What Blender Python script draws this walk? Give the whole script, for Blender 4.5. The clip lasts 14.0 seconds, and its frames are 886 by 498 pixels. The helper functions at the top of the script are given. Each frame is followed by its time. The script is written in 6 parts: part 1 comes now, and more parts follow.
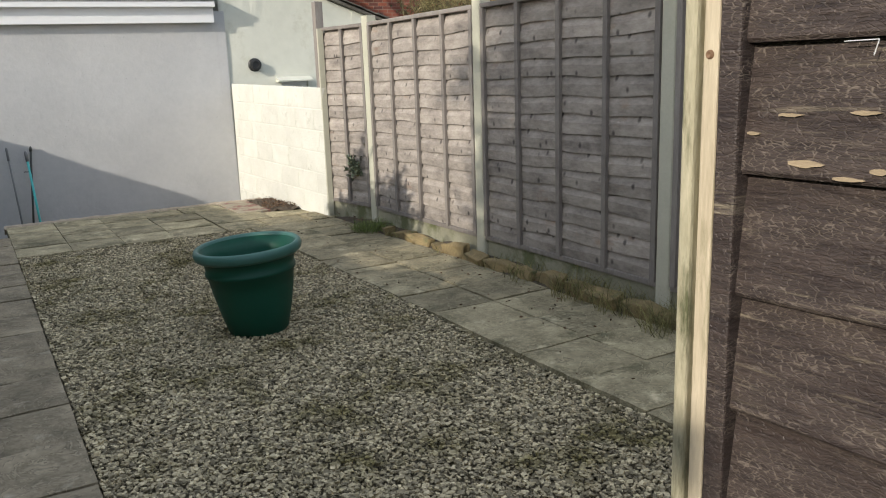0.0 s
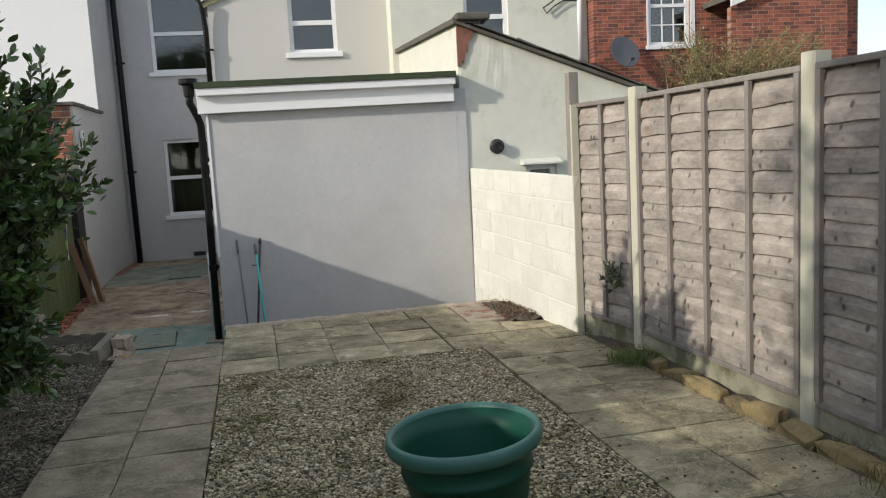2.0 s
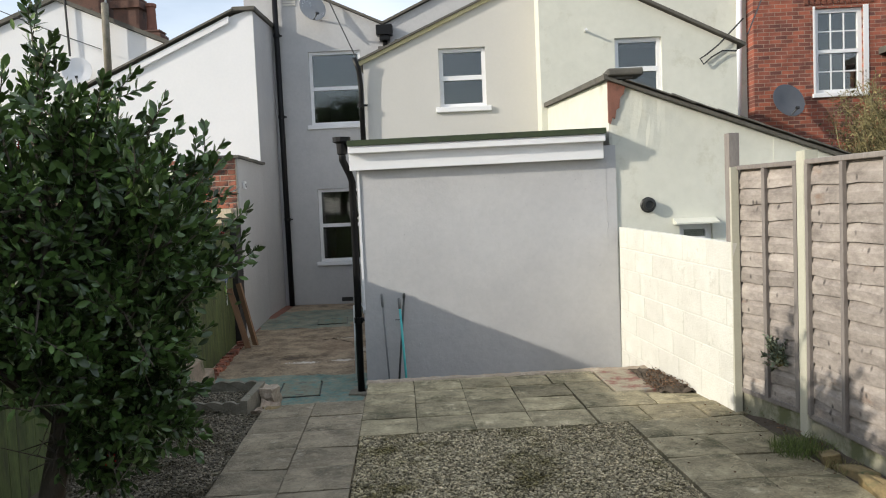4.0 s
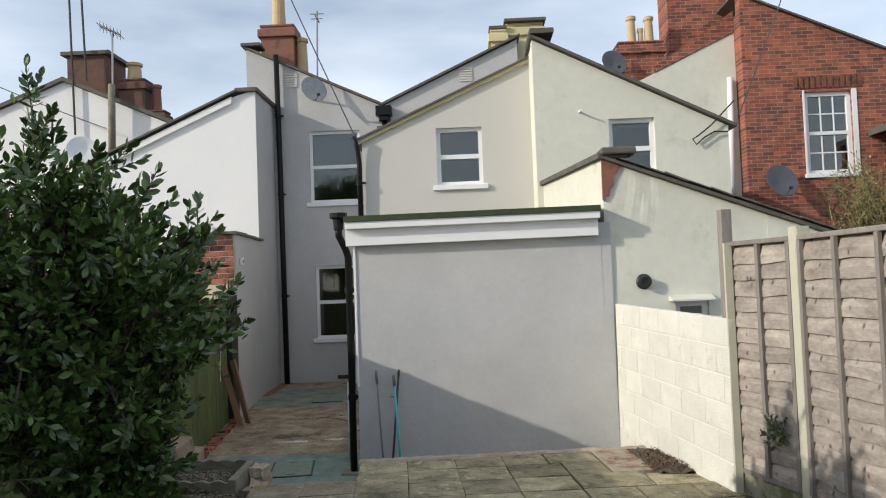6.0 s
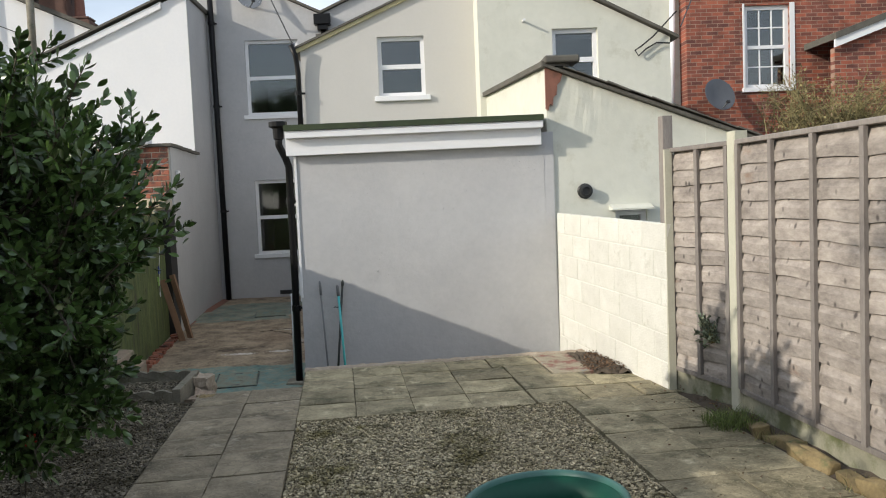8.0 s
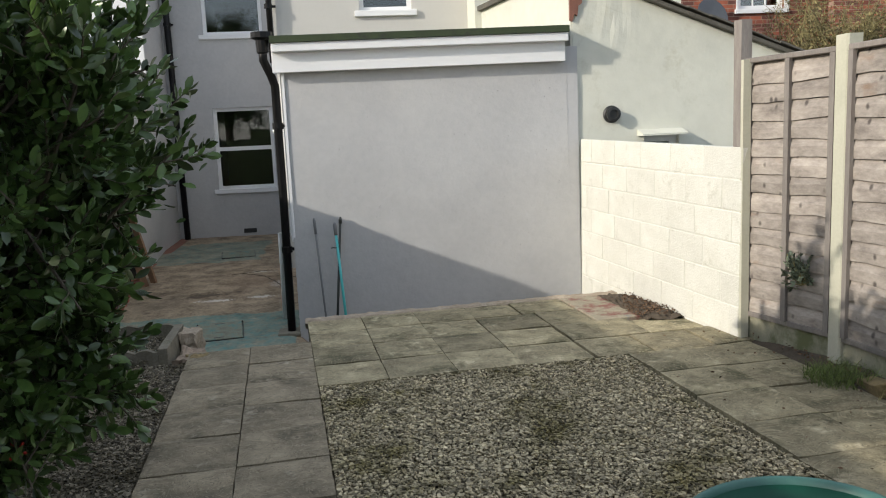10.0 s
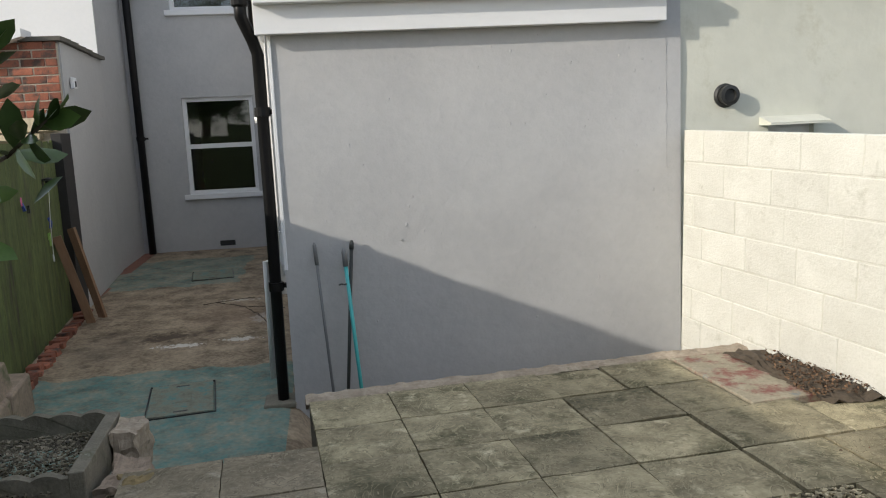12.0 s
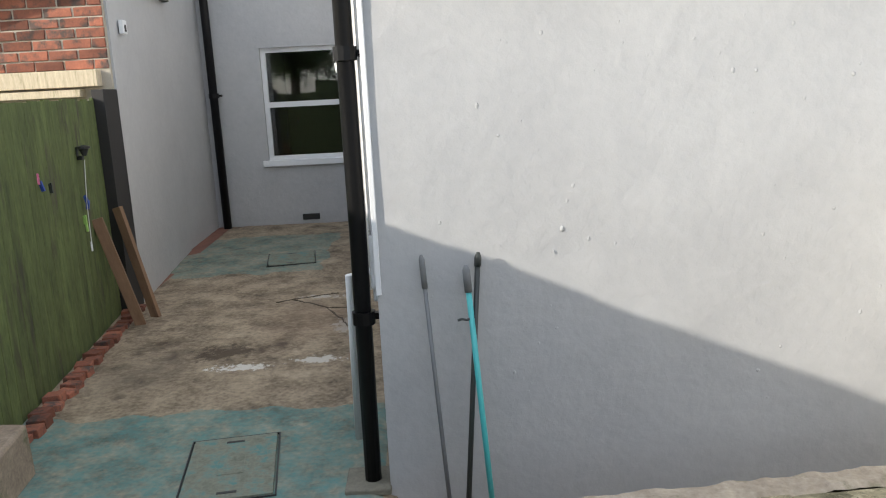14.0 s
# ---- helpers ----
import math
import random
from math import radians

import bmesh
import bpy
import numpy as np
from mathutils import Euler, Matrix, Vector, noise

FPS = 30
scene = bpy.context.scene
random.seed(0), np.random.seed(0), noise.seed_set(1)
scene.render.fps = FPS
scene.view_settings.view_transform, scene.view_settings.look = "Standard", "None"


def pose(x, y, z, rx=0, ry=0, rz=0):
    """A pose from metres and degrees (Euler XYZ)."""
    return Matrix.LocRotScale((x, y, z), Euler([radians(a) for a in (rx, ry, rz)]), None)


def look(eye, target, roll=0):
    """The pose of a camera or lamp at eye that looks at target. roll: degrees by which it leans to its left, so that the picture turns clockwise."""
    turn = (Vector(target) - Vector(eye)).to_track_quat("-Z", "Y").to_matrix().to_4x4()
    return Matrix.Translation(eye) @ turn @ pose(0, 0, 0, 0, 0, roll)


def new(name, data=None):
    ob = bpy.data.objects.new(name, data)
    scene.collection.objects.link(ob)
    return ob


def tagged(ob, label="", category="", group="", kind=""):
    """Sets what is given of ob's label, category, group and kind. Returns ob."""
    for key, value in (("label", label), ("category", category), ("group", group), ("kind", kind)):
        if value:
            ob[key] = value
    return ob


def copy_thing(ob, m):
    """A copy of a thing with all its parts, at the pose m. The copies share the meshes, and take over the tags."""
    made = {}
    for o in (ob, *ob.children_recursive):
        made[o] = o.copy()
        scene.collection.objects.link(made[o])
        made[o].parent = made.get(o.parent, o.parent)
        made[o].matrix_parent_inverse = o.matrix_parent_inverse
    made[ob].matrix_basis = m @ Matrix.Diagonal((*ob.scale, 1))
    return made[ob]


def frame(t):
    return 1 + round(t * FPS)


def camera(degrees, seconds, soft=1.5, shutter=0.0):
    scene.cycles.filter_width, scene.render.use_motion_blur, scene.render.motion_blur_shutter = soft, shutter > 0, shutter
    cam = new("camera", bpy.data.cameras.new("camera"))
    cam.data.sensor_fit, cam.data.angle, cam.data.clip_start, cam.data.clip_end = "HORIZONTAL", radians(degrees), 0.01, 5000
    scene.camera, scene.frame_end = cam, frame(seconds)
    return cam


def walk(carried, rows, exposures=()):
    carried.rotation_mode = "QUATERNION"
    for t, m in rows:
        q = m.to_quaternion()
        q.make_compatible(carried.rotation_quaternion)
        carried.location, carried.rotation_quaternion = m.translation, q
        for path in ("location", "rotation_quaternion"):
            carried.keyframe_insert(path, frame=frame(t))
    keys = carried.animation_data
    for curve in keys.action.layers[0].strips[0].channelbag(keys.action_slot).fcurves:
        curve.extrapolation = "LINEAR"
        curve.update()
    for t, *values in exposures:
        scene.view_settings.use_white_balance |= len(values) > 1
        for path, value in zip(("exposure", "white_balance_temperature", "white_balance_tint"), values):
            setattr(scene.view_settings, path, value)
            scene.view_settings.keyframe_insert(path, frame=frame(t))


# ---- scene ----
cam = camera(58.6, 14.0, soft=1.1)
PATH = [
    (0, (0.394, 0.443, 1.444), (1.242, 2.202, 1.01), -2.0),
    (0.5, (0.441, 0.882, 1.431), (1.121, 2.711, 0.991), -2.1),
    (1, (0.547, 1.333, 1.462), (1.127, 3.199, 1.034), -2.3),
    (1.5, (0.685, 1.758, 1.526), (1.209, 3.654, 1.168), -2.6),
    (2, (0.856, 2.064, 1.588), (1.144, 4.029, 1.348), -3.1),
    (2.5, (0.905, 2.154, 1.627), (0.963, 4.143, 1.425), -2.6),
    (3, (0.873, 2.187, 1.666), (0.861, 4.179, 1.487), -2.3),
    (3.5, (0.859, 2.201, 1.703), (0.825, 4.197, 1.573), -2.5),
    (4, (0.874, 2.218, 1.743), (0.806, 4.214, 1.628), -2.4),
    (4.2, (0.886, 2.215, 1.755), (0.82, 4.212, 1.665), -2.5),
    (6.3, (0.916, 2.233, 1.705), (0.858, 4.23, 1.794), -2.1),
    (6.5, (0.913, 2.23, 1.706), (0.861, 4.229, 1.773), -2.2),
    (7, (0.917, 2.241, 1.68), (0.898, 4.241, 1.675), -2.1),
    (7.5, (0.921, 2.259, 1.639), (0.943, 4.257, 1.571), -2.1),
    (8, (0.889, 2.251, 1.612), (0.97, 4.245, 1.486), -2.4),
    (8.5, (0.721, 2.318, 1.596), (0.803, 4.307, 1.397), -2.1),
    (8.7, (0.626, 2.379, 1.577), (0.717, 4.367, 1.375), -2.1),
    (10.8, (0.149, 4.168, 1.512), (0.423, 6.12, 1.175), -2.6),
    (11, (0.126, 4.407, 1.496), (0.403, 6.361, 1.169), -2.6),
    (11.5, (0.091, 4.95, 1.509), (0.371, 6.908, 1.207), -2.9),
    (12, (0.028, 5.535, 1.498), (0.294, 7.494, 1.196), -2.7),
    (12.5, (-0.005, 6.047, 1.484), (0.263, 8.006, 1.183), -2.7),
    (12.7, (-0.014, 6.28, 1.484), (0.246, 8.25, 1.262), -2.8),
    (13, (-0.03, 6.6, 1.491), (0.203, 8.581, 1.339), -2.8),
    (13.5, (-0.02, 7.035, 1.517), (0.068, 9.001, 1.161), -2.9),
    (14, (-0.087, 7.458, 1.489), (-0.05, 9.418, 1.093), -2.9),
]
walk(cam, [(t, look(eye, target, roll)) for t, eye, target, roll in PATH], [(0, 0.2), (1.0, 0.25), (1.5, 0.0), (4, 0.2), (6.5, 0.0), (7.5, 0.12), (8.5, 0.15), (11, 0.16), (12, 0.05), (12.5, -0.02), (13, -0.14), (13.5, 0.4), (14, 0.79)])

# ---- light ----
TO_SUN = Vector((-2.45, -1.0, 1.09)).normalized()
world = bpy.data.worlds.new("sky")
scene.world = world
world.use_nodes = True
wn = world.node_tree.nodes
sky = wn.new("ShaderNodeTexSky")
sky.sky_type, sky.sun_disc = "NISHITA", False
sky.sun_elevation = math.asin(TO_SUN.z)
sky.sun_rotation = math.atan2(TO_SUN.x, TO_SUN.y) % (2 * math.pi)
sky.air_density, sky.dust_density, sky.ozone_density = 1.0, 1.5, 1.2
# thin high cloud over the blue
sky_at = wn.new("ShaderNodeTexCoord")
sky_map = wn.new("ShaderNodeMapping")
sky_map.inputs["Scale"].default_value = (1.2, 1.2, 4.0)
clouds = wn.new("ShaderNodeTexNoise")
clouds.inputs["Scale"].default_value, clouds.inputs["Detail"].default_value = 1.6, 6
cloud_ramp = wn.new("ShaderNodeValToRGB")
cloud_ramp.color_ramp.elements[0].position, cloud_ramp.color_ramp.elements[1].position = 0.22, 0.85
cloud_mix = wn.new("ShaderNodeMix")
cloud_mix.data_type = "RGBA"
cloud_mix.inputs["B"].default_value = (7.9, 8.4, 9.2, 1)
wl = world.node_tree.links
wl.new(sky_at.outputs["Generated"], sky_map.inputs["Vector"])
wl.new(sky_map.outputs["Vector"], clouds.inputs["Vector"])
wl.new(clouds.outputs["Fac"], cloud_ramp.inputs["Fac"])
wl.new(cloud_ramp.outputs["Color"], cloud_mix.inputs["Factor"])
wl.new(sky.outputs["Color"], cloud_mix.inputs["A"])
wl.new(cloud_mix.outputs["Result"], wn["Background"].inputs["Color"])
wn["Background"].inputs["Strength"].default_value = 0.15

sun = new("sun", bpy.data.lights.new("sun", "SUN"))
sun.data.energy, sun.data.angle, sun.data.color = 3.4, radians(0.6), (1.0, 0.925, 0.81)
sun.matrix_world = look(TO_SUN * 30, (0, 0, 0))
scene.view_settings.exposure = 0.0


# ---- materials ----
def material(name, low, high, scale=6.0, fine=60.0, rough=0.8, bump=0.3, spread=0.5, metal=0.0, stretch=(1, 1, 1),
             stain=None, stain_scale=1.5, stain_at=0.55, per_piece=0.0, spec=0.5, depth=0.004, per_island=False, veins=0.0, knots=False, stain2=None, fine_mix=0.42):
    """A surface whose colour wanders between low and high at two scales, with grain, stains and relief."""
    m = bpy.data.materials.new(name)
    m.use_nodes = True
    nt = m.node_tree
    n, l = nt.nodes, nt.links
    bsdf = n["Principled BSDF"]
    at = n.new("ShaderNodeTexCoord")
    mp = n.new("ShaderNodeMapping")
    mp.inputs["Scale"].default_value = stretch
    l.new(at.outputs["Object"], mp.inputs["Vector"])
    vec = mp.outputs["Vector"]
    if per_piece:
        info = n.new("ShaderNodeObjectInfo")
        mul = n.new("ShaderNodeVectorMath")
        mul.operation = "SCALE"
        mul.inputs[0].default_value = (37, 91, 53)
        l.new(info.outputs["Random"], mul.inputs["Scale"])
        add = n.new("ShaderNodeVectorMath")
        l.new(vec, add.inputs[0])
        l.new(mul.outputs["Vector"], add.inputs[1])
        vec = add.outputs["Vector"]
    big, small = n.new("ShaderNodeTexNoise"), n.new("ShaderNodeTexNoise")
    for t, s, d in ((big, scale, 4), (small, fine, 5)):
        t.inputs["Scale"].default_value, t.inputs["Detail"].default_value, t.inputs["Roughness"].default_value = s, d, 0.62
        l.new(vec, t.inputs["Vector"])
    mean = n.new("ShaderNodeMix")
    mean.inputs["Factor"].default_value = fine_mix
    l.new(big.outputs["Fac"], mean.inputs["A"])
    l.new(small.outputs["Fac"], mean.inputs["B"])
    ramp = n.new("ShaderNodeValToRGB")
    ramp.color_ramp.elements[0].position, ramp.color_ramp.elements[1].position = 0.5 - spread * 0.3, 0.5 + spread * 0.3
    ramp.color_ramp.elements[0].color, ramp.color_ramp.elements[1].color = (*low, 1), (*high, 1)
    l.new(mean.outputs["Result"], ramp.inputs["Fac"])
    colour = ramp.outputs["Color"]
    layers = ([(stain, stain_scale, stain_at)] if stain else []) + ([stain2] if stain2 else [])
    for tint, tint_scale, tint_at in layers:
        st = n.new("ShaderNodeTexNoise")
        st.inputs["Scale"].default_value, st.inputs["Detail"].default_value, st.inputs["Roughness"].default_value = tint_scale, 8, 0.7
        l.new(vec, st.inputs["Vector"])
        sr = n.new("ShaderNodeMapRange")
        sr.inputs["From Min"].default_value, sr.inputs["From Max"].default_value = tint_at, tint_at + 0.13
        l.new(st.outputs["Fac"], sr.inputs["Value"])
        mx = n.new("ShaderNodeMix")
        mx.data_type = "RGBA"
        mx.inputs["B"].default_value = (*tint, 1)
        l.new(sr.outputs["Result"], mx.inputs["Factor"])
        l.new(colour, mx.inputs["A"])
        colour = mx.outputs["Result"]
    height = mean.outputs["Result"]
    if veins:
        # wandering riven ridges
        vn = n.new("ShaderNodeTexNoise")
        vn.inputs["Scale"].default_value, vn.inputs["Detail"].default_value, vn.inputs["Distortion"].default_value = veins, 5, 0.9
        l.new(vec, vn.inputs["Vector"])
        off = n.new("ShaderNodeMath")
        off.operation = "SUBTRACT"
        off.inputs[1].default_value = 0.5
        l.new(vn.outputs["Fac"], off.inputs[0])
        ab = n.new("ShaderNodeMath")
        ab.operation = "ABSOLUTE"
        l.new(off.outputs[0], ab.inputs[0])
        vr = n.new("ShaderNodeMapRange")
        vr.inputs["From Min"].default_value, vr.inputs["From Max"].default_value = 0.0, 0.022
        vr.inputs["To Min"].default_value, vr.inputs["To Max"].default_value = 0.3, 0.0
        l.new(ab.outputs[0], vr.inputs["Value"])
        vm = n.new("ShaderNodeMix")
        vm.data_type = "RGBA"
        vm.inputs["B"].default_value = (low[0] * 0.6, low[1] * 0.6, low[2] * 0.55, 1)
        l.new(vr.outputs["Result"], vm.inputs["Factor"])
        l.new(colour, vm.inputs["A"])
        colour = vm.outputs["Result"]
        # ledge shading put into the colour: dark along the foot, pale lip above it
        wrap = n.new("ShaderNodeMath")
        wrap.operation = "MODULO"
        wrap.inputs[1].default_value = 0.075
        l.new(vn.outputs["Fac"], wrap.inputs[0])
        for lo, hi, a, b, tint in ((0.0, 0.011, 0.62, 0.0, tuple(c * 0.45 for c in low)), (0.058, 0.075, 0.0, 0.5, tuple(c * 1.12 for c in high))):
            lip = n.new("ShaderNodeMapRange")
            lip.inputs["From Min"].default_value, lip.inputs["From Max"].default_value = lo, hi
            lip.inputs["To Min"].default_value, lip.inputs["To Max"].default_value = a, b
            l.new(wrap.outputs[0], lip.inputs["Value"])
            lm = n.new("ShaderNodeMix")
            lm.data_type = "RGBA"
            lm.inputs["B"].default_value = (*tint, 1)
            l.new(lip.outputs["Result"], lm.inputs["Factor"])
            l.new(colour, lm.inputs["A"])
            colour = lm.outputs["Result"]
        hd = n.new("ShaderNodeMath")
        hd.operation = "MULTIPLY_ADD"
        hd.inputs[1].default_value = 5.0
        ledge = n.new("ShaderNodeMath")
        ledge.operation = "SNAP"
        ledge.inputs[1].default_value = 0.075
        l.new(vn.outputs["Fac"], ledge.inputs[0])
        l.new(ledge.outputs[0], hd.inputs[0])
        l.new(height, hd.inputs[2])
        height = hd.outputs[0]
    if knots:
        kt = n.new("ShaderNodeTexVoronoi")
        kt.inputs["Scale"].default_value = 10.5
        km = n.new("ShaderNodeMapping")
        km.inputs["Scale"].default_value = (1.0, 0.01, 0.75)
        l.new(at.outputs["Object"], km.inputs["Vector"])
        ka = n.new("ShaderNodeVectorMath")
        l.new(km.outputs["Vector"], ka.inputs[0])
        if per_piece:
            l.new(mul.outputs["Vector"], ka.inputs[1])
        l.new(ka.outputs["Vector"], kt.inputs["Vector"])
        kr = n.new("ShaderNodeMapRange")
        kr.inputs["From Min"].default_value, kr.inputs["From Max"].default_value = 0.08, 0.20
        kr.inputs["To Min"].default_value, kr.inputs["To Max"].default_value = 0.8, 0.0
        l.new(kt.outputs["Distance"], kr.inputs["Value"])
        kx = n.new("ShaderNodeMix")
        kx.data_type = "RGBA"
        kx.inputs["B"].default_value = (0.035, 0.028, 0.026, 1)
        l.new(kr.outputs["Result"], kx.inputs["Factor"])
        l.new(colour, kx.inputs["A"])
        colour = kx.outputs["Result"]
    if per_piece or per_island:
        hs = n.new("ShaderNodeHueSaturation")
        mr = n.new("ShaderNodeMapRange")
        amount = per_piece or 0.62
        mr.inputs["To Min"].default_value, mr.inputs["To Max"].default_value = 1 - amount, 1 + amount
        if per_island:
            geo = n.new("ShaderNodeNewGeometry")
            l.new(geo.outputs["Random Per Island"], mr.inputs["Value"])
        else:
            l.new(info.outputs["Random"], mr.inputs["Value"])
        l.new(mr.outputs["Result"], hs.inputs["Value"])
        l.new(colour, hs.inputs["Color"])
        colour = hs.outputs["Color"]
    l.new(colour, bsdf.inputs["Base Color"])
    bsdf.inputs["Metallic"].default_value = metal
    bsdf.inputs["Specular IOR Level"].default_value = spec
    rr = n.new("ShaderNodeMapRange")
    rr.inputs["To Min"].default_value, rr.inputs["To Max"].default_value = max(0.02, rough - 0.12), min(1.0, rough + 0.12)
    l.new(mean.outputs["Result"], rr.inputs["Value"])
    l.new(rr.outputs["Result"], bsdf.inputs["Roughness"])
    if bump:
        b = n.new("ShaderNodeBump")
        b.inputs["Strength"].default_value, b.inputs["Distance"].default_value = bump, depth
        l.new(height, b.inputs["Height"])
        l.new(b.outputs["Normal"], bsdf.inputs["Normal"])
    return m


def brick_material(name, scale=1.0):
    """Red brickwork with pale mortar, courses of 75 mm."""
    m = bpy.data.materials.new(name)
    m.use_nodes = True
    n, l = m.node_tree.nodes, m.node_tree.links
    at, mp = n.new("ShaderNodeTexCoord"), n.new("ShaderNodeMapping")
    mp.inputs["Rotation"].default_value = (radians(90), 0, 0)
    l.new(at.outputs["Object"], mp.inputs["Vector"])
    bt = n.new("ShaderNodeTexBrick")
    bt.inputs["Scale"].default_value = 1.0
    bt.inputs["Brick Width"].default_value, bt.inputs["Row Height"].default_value = 0.225 * scale, 0.075 * scale
    bt.inputs["Mortar Size"].default_value, bt.inputs["Mortar Smooth"].default_value = 0.007, 0.3
    bt.inputs["Color1"].default_value, bt.inputs["Color2"].default_value = (0.36, 0.105, 0.06, 1), (0.13, 0.05, 0.04, 1)
    bt.inputs["Mortar"].default_value = (0.30, 0.20, 0.15, 1)
    l.new(mp.outputs["Vector"], bt.inputs["Vector"])
    no = n.new("ShaderNodeTexNoise")
    no.inputs["Scale"].default_value, no.inputs["Detail"].default_value = 4.5, 9
    l.new(at.outputs["Object"], no.inputs["Vector"])
    hs = n.new("ShaderNodeHueSaturation")
    mr = n.new("ShaderNodeMapRange")
    mr.inputs["To Min"].default_value, mr.inputs["To Max"].default_value = 0.35, 1.6
    l.new(no.outputs["Fac"], mr.inputs["Value"])
    l.new(mr.outputs["Result"], hs.inputs["Value"])
    l.new(bt.outputs["Color"], hs.inputs["Color"])
    l.new(hs.outputs["Color"], n["Principled BSDF"].inputs["Base Color"])
    n["Principled BSDF"].inputs["Roughness"].default_value = 0.9
    b = n.new("ShaderNodeBump")
    b.invert = True
    b.inputs["Distance"].default_value, b.inputs["Strength"].default_value = 0.008, 0.7
    l.new(bt.outputs["Fac"], b.inputs["Height"])
    l.new(b.outputs["Normal"], n["Principled BSDF"].inputs["Normal"])
    return m


def glass_material():
    m = bpy.data.materials.new("window_glass")
    m.use_nodes = True
    n, l = m.node_tree.nodes, m.node_tree.links
    n.remove(n["Principled BSDF"])
    tr, gl, mx, fr = (n.new(k) for k in ("ShaderNodeBsdfTransparent", "ShaderNodeBsdfGlossy", "ShaderNodeMixShader", "ShaderNodeFresnel"))
    tr.inputs["Color"].default_value = (0.75, 0.79, 0.79, 1)
    gl.inputs["Roughness"].default_value = 0.02
    fr.inputs["IOR"].default_value = 1.95
    l.new(fr.outputs["Fac"], mx.inputs["Fac"])
    l.new(tr.outputs[0], mx.inputs[1])
    l.new(gl.outputs[0], mx.inputs[2])
    l.new(mx.outputs[0], n["Material Output"].inputs["Surface"])
    return m


def yard_material():
    """Old concrete with worn bands of blue-green paint, brown staining and pale spalled patches."""
    m = material("yard_concrete", (0.10, 0.072, 0.045), (0.44, 0.35, 0.245), 3.4, 30, 0.9, 0.6, 0.5, stain=(0.085, 0.058, 0.038), stain_scale=2.2, stain_at=0.54, depth=0.008)
    n, l = m.node_tree.nodes, m.node_tree.links
    bsdf = n["Principled BSDF"]
    base = bsdf.inputs["Base Color"].links[0].from_socket
    at = n.new("ShaderNodeTexCoord")
    sep = n.new("ShaderNodeSeparateXYZ")
    l.new(at.outputs["Object"], sep.inputs[0])
    edge = n.new("ShaderNodeTexNoise")
    edge.inputs["Scale"].default_value, edge.inputs["Detail"].default_value = 3.0, 6
    l.new(at.outputs["Object"], edge.inputs["Vector"])

    def arith(op, a, b):
        k = n.new("ShaderNodeMath")
        k.operation = op
        for i, v in ((0, a), (1, b)):
            if isinstance(v, (int, float)):
                k.inputs[i].default_value = v
            else:
                l.new(v, k.inputs[i])
        return k.outputs[0]

    wob = arith("MULTIPLY", arith("SUBTRACT", edge.outputs["Fac"], 0.5), 0.35)
    y = arith("ADD", sep.outputs["Y"], wob)
    near = arith("LESS_THAN", y, 11.93)
    far = arith("MULTIPLY", arith("GREATER_THAN", y, 15.35), arith("LESS_THAN", y, 17.3))
    far = arith("MULTIPLY", far, arith("LESS_THAN", arith("ADD", sep.outputs["X"], wob), -1.2))
    near = arith("MULTIPLY", near, arith("LESS_THAN", sep.outputs["X"], -0.36))
    band = arith("MAXIMUM", near, arith("MULTIPLY", far, 0.7))
    wear = n.new("ShaderNodeTexNoise")
    wear.inputs["Scale"].default_value, wear.inputs["Detail"].default_value, wear.inputs["Roughness"].default_value = 9.0, 9, 0.75
    l.new(at.outputs["Object"], wear.inputs["Vector"])
    keep = n.new("ShaderNodeMapRange")
    keep.inputs["From Min"].default_value, keep.inputs["From Max"].default_value = 0.32, 0.62
    keep.inputs["To Min"].default_value, keep.inputs["To Max"].default_value = 0.95, 0.25
    l.new(wear.outputs["Fac"], keep.inputs["Value"])
    fac = arith("MULTIPLY", band, keep.outputs["Result"])
    paint = n.new("ShaderNodeMix")
    paint.data_type = "RGBA"
    paint.inputs["B"].default_value = (0.085, 0.235, 0.225, 1)
    l.new(fac, paint.inputs["Factor"])
    l.new(base, paint.inputs["A"])
    colour = paint.outputs["Result"]
    flake = n.new("ShaderNodeTexNoise")
    flake.inputs["Scale"].default_value, flake.inputs["Detail"].default_value, flake.inputs["Roughness"].default_value = 22.0, 6, 0.7
    l.new(at.outputs["Object"], flake.inputs["Vector"])
    # brown hollow and pale spalled patches, each with a ragged edge
    for cx, cy, rx, ry, tint in ((-1.42, 12.64, 0.24, 0.07, (0.66, 0.63, 0.57)), (-0.90, 12.73, 0.18, 0.08, (0.58, 0.55, 0.49)), (-1.05, 14.35, 0.24, 0.08, (0.46, 0.42, 0.36)), (-0.72, 13.5, 0.14, 0.22, (0.44, 0.41, 0.36)), (-1.0, 13.7, 0.5, 0.6, (0.15, 0.095, 0.062)), (-2.1, 12.7, 0.35, 0.5, (0.13, 0.105, 0.08)), (-1.62, 12.98, 0.27, 0.22, (0.05, 0.032, 0.018))):
        dx = arith("DIVIDE", arith("SUBTRACT", sep.outputs["X"], cx), rx)
        dy = arith("DIVIDE", arith("SUBTRACT", sep.outputs["Y"], cy), ry)
        d = arith("ADD", arith("MULTIPLY", dx, dx), arith("MULTIPLY", dy, dy))
        pale = tint[0] > 0.3
        d = arith("ADD", d, arith("MULTIPLY", arith("SUBTRACT", wear.outputs["Fac"], 0.5), 4.0))
        if pale:
            d = arith("ADD", d, arith("MULTIPLY", arith("SUBTRACT", flake.outputs["Fac"], 0.5), 7.0))
        mk = n.new("ShaderNodeMapRange")
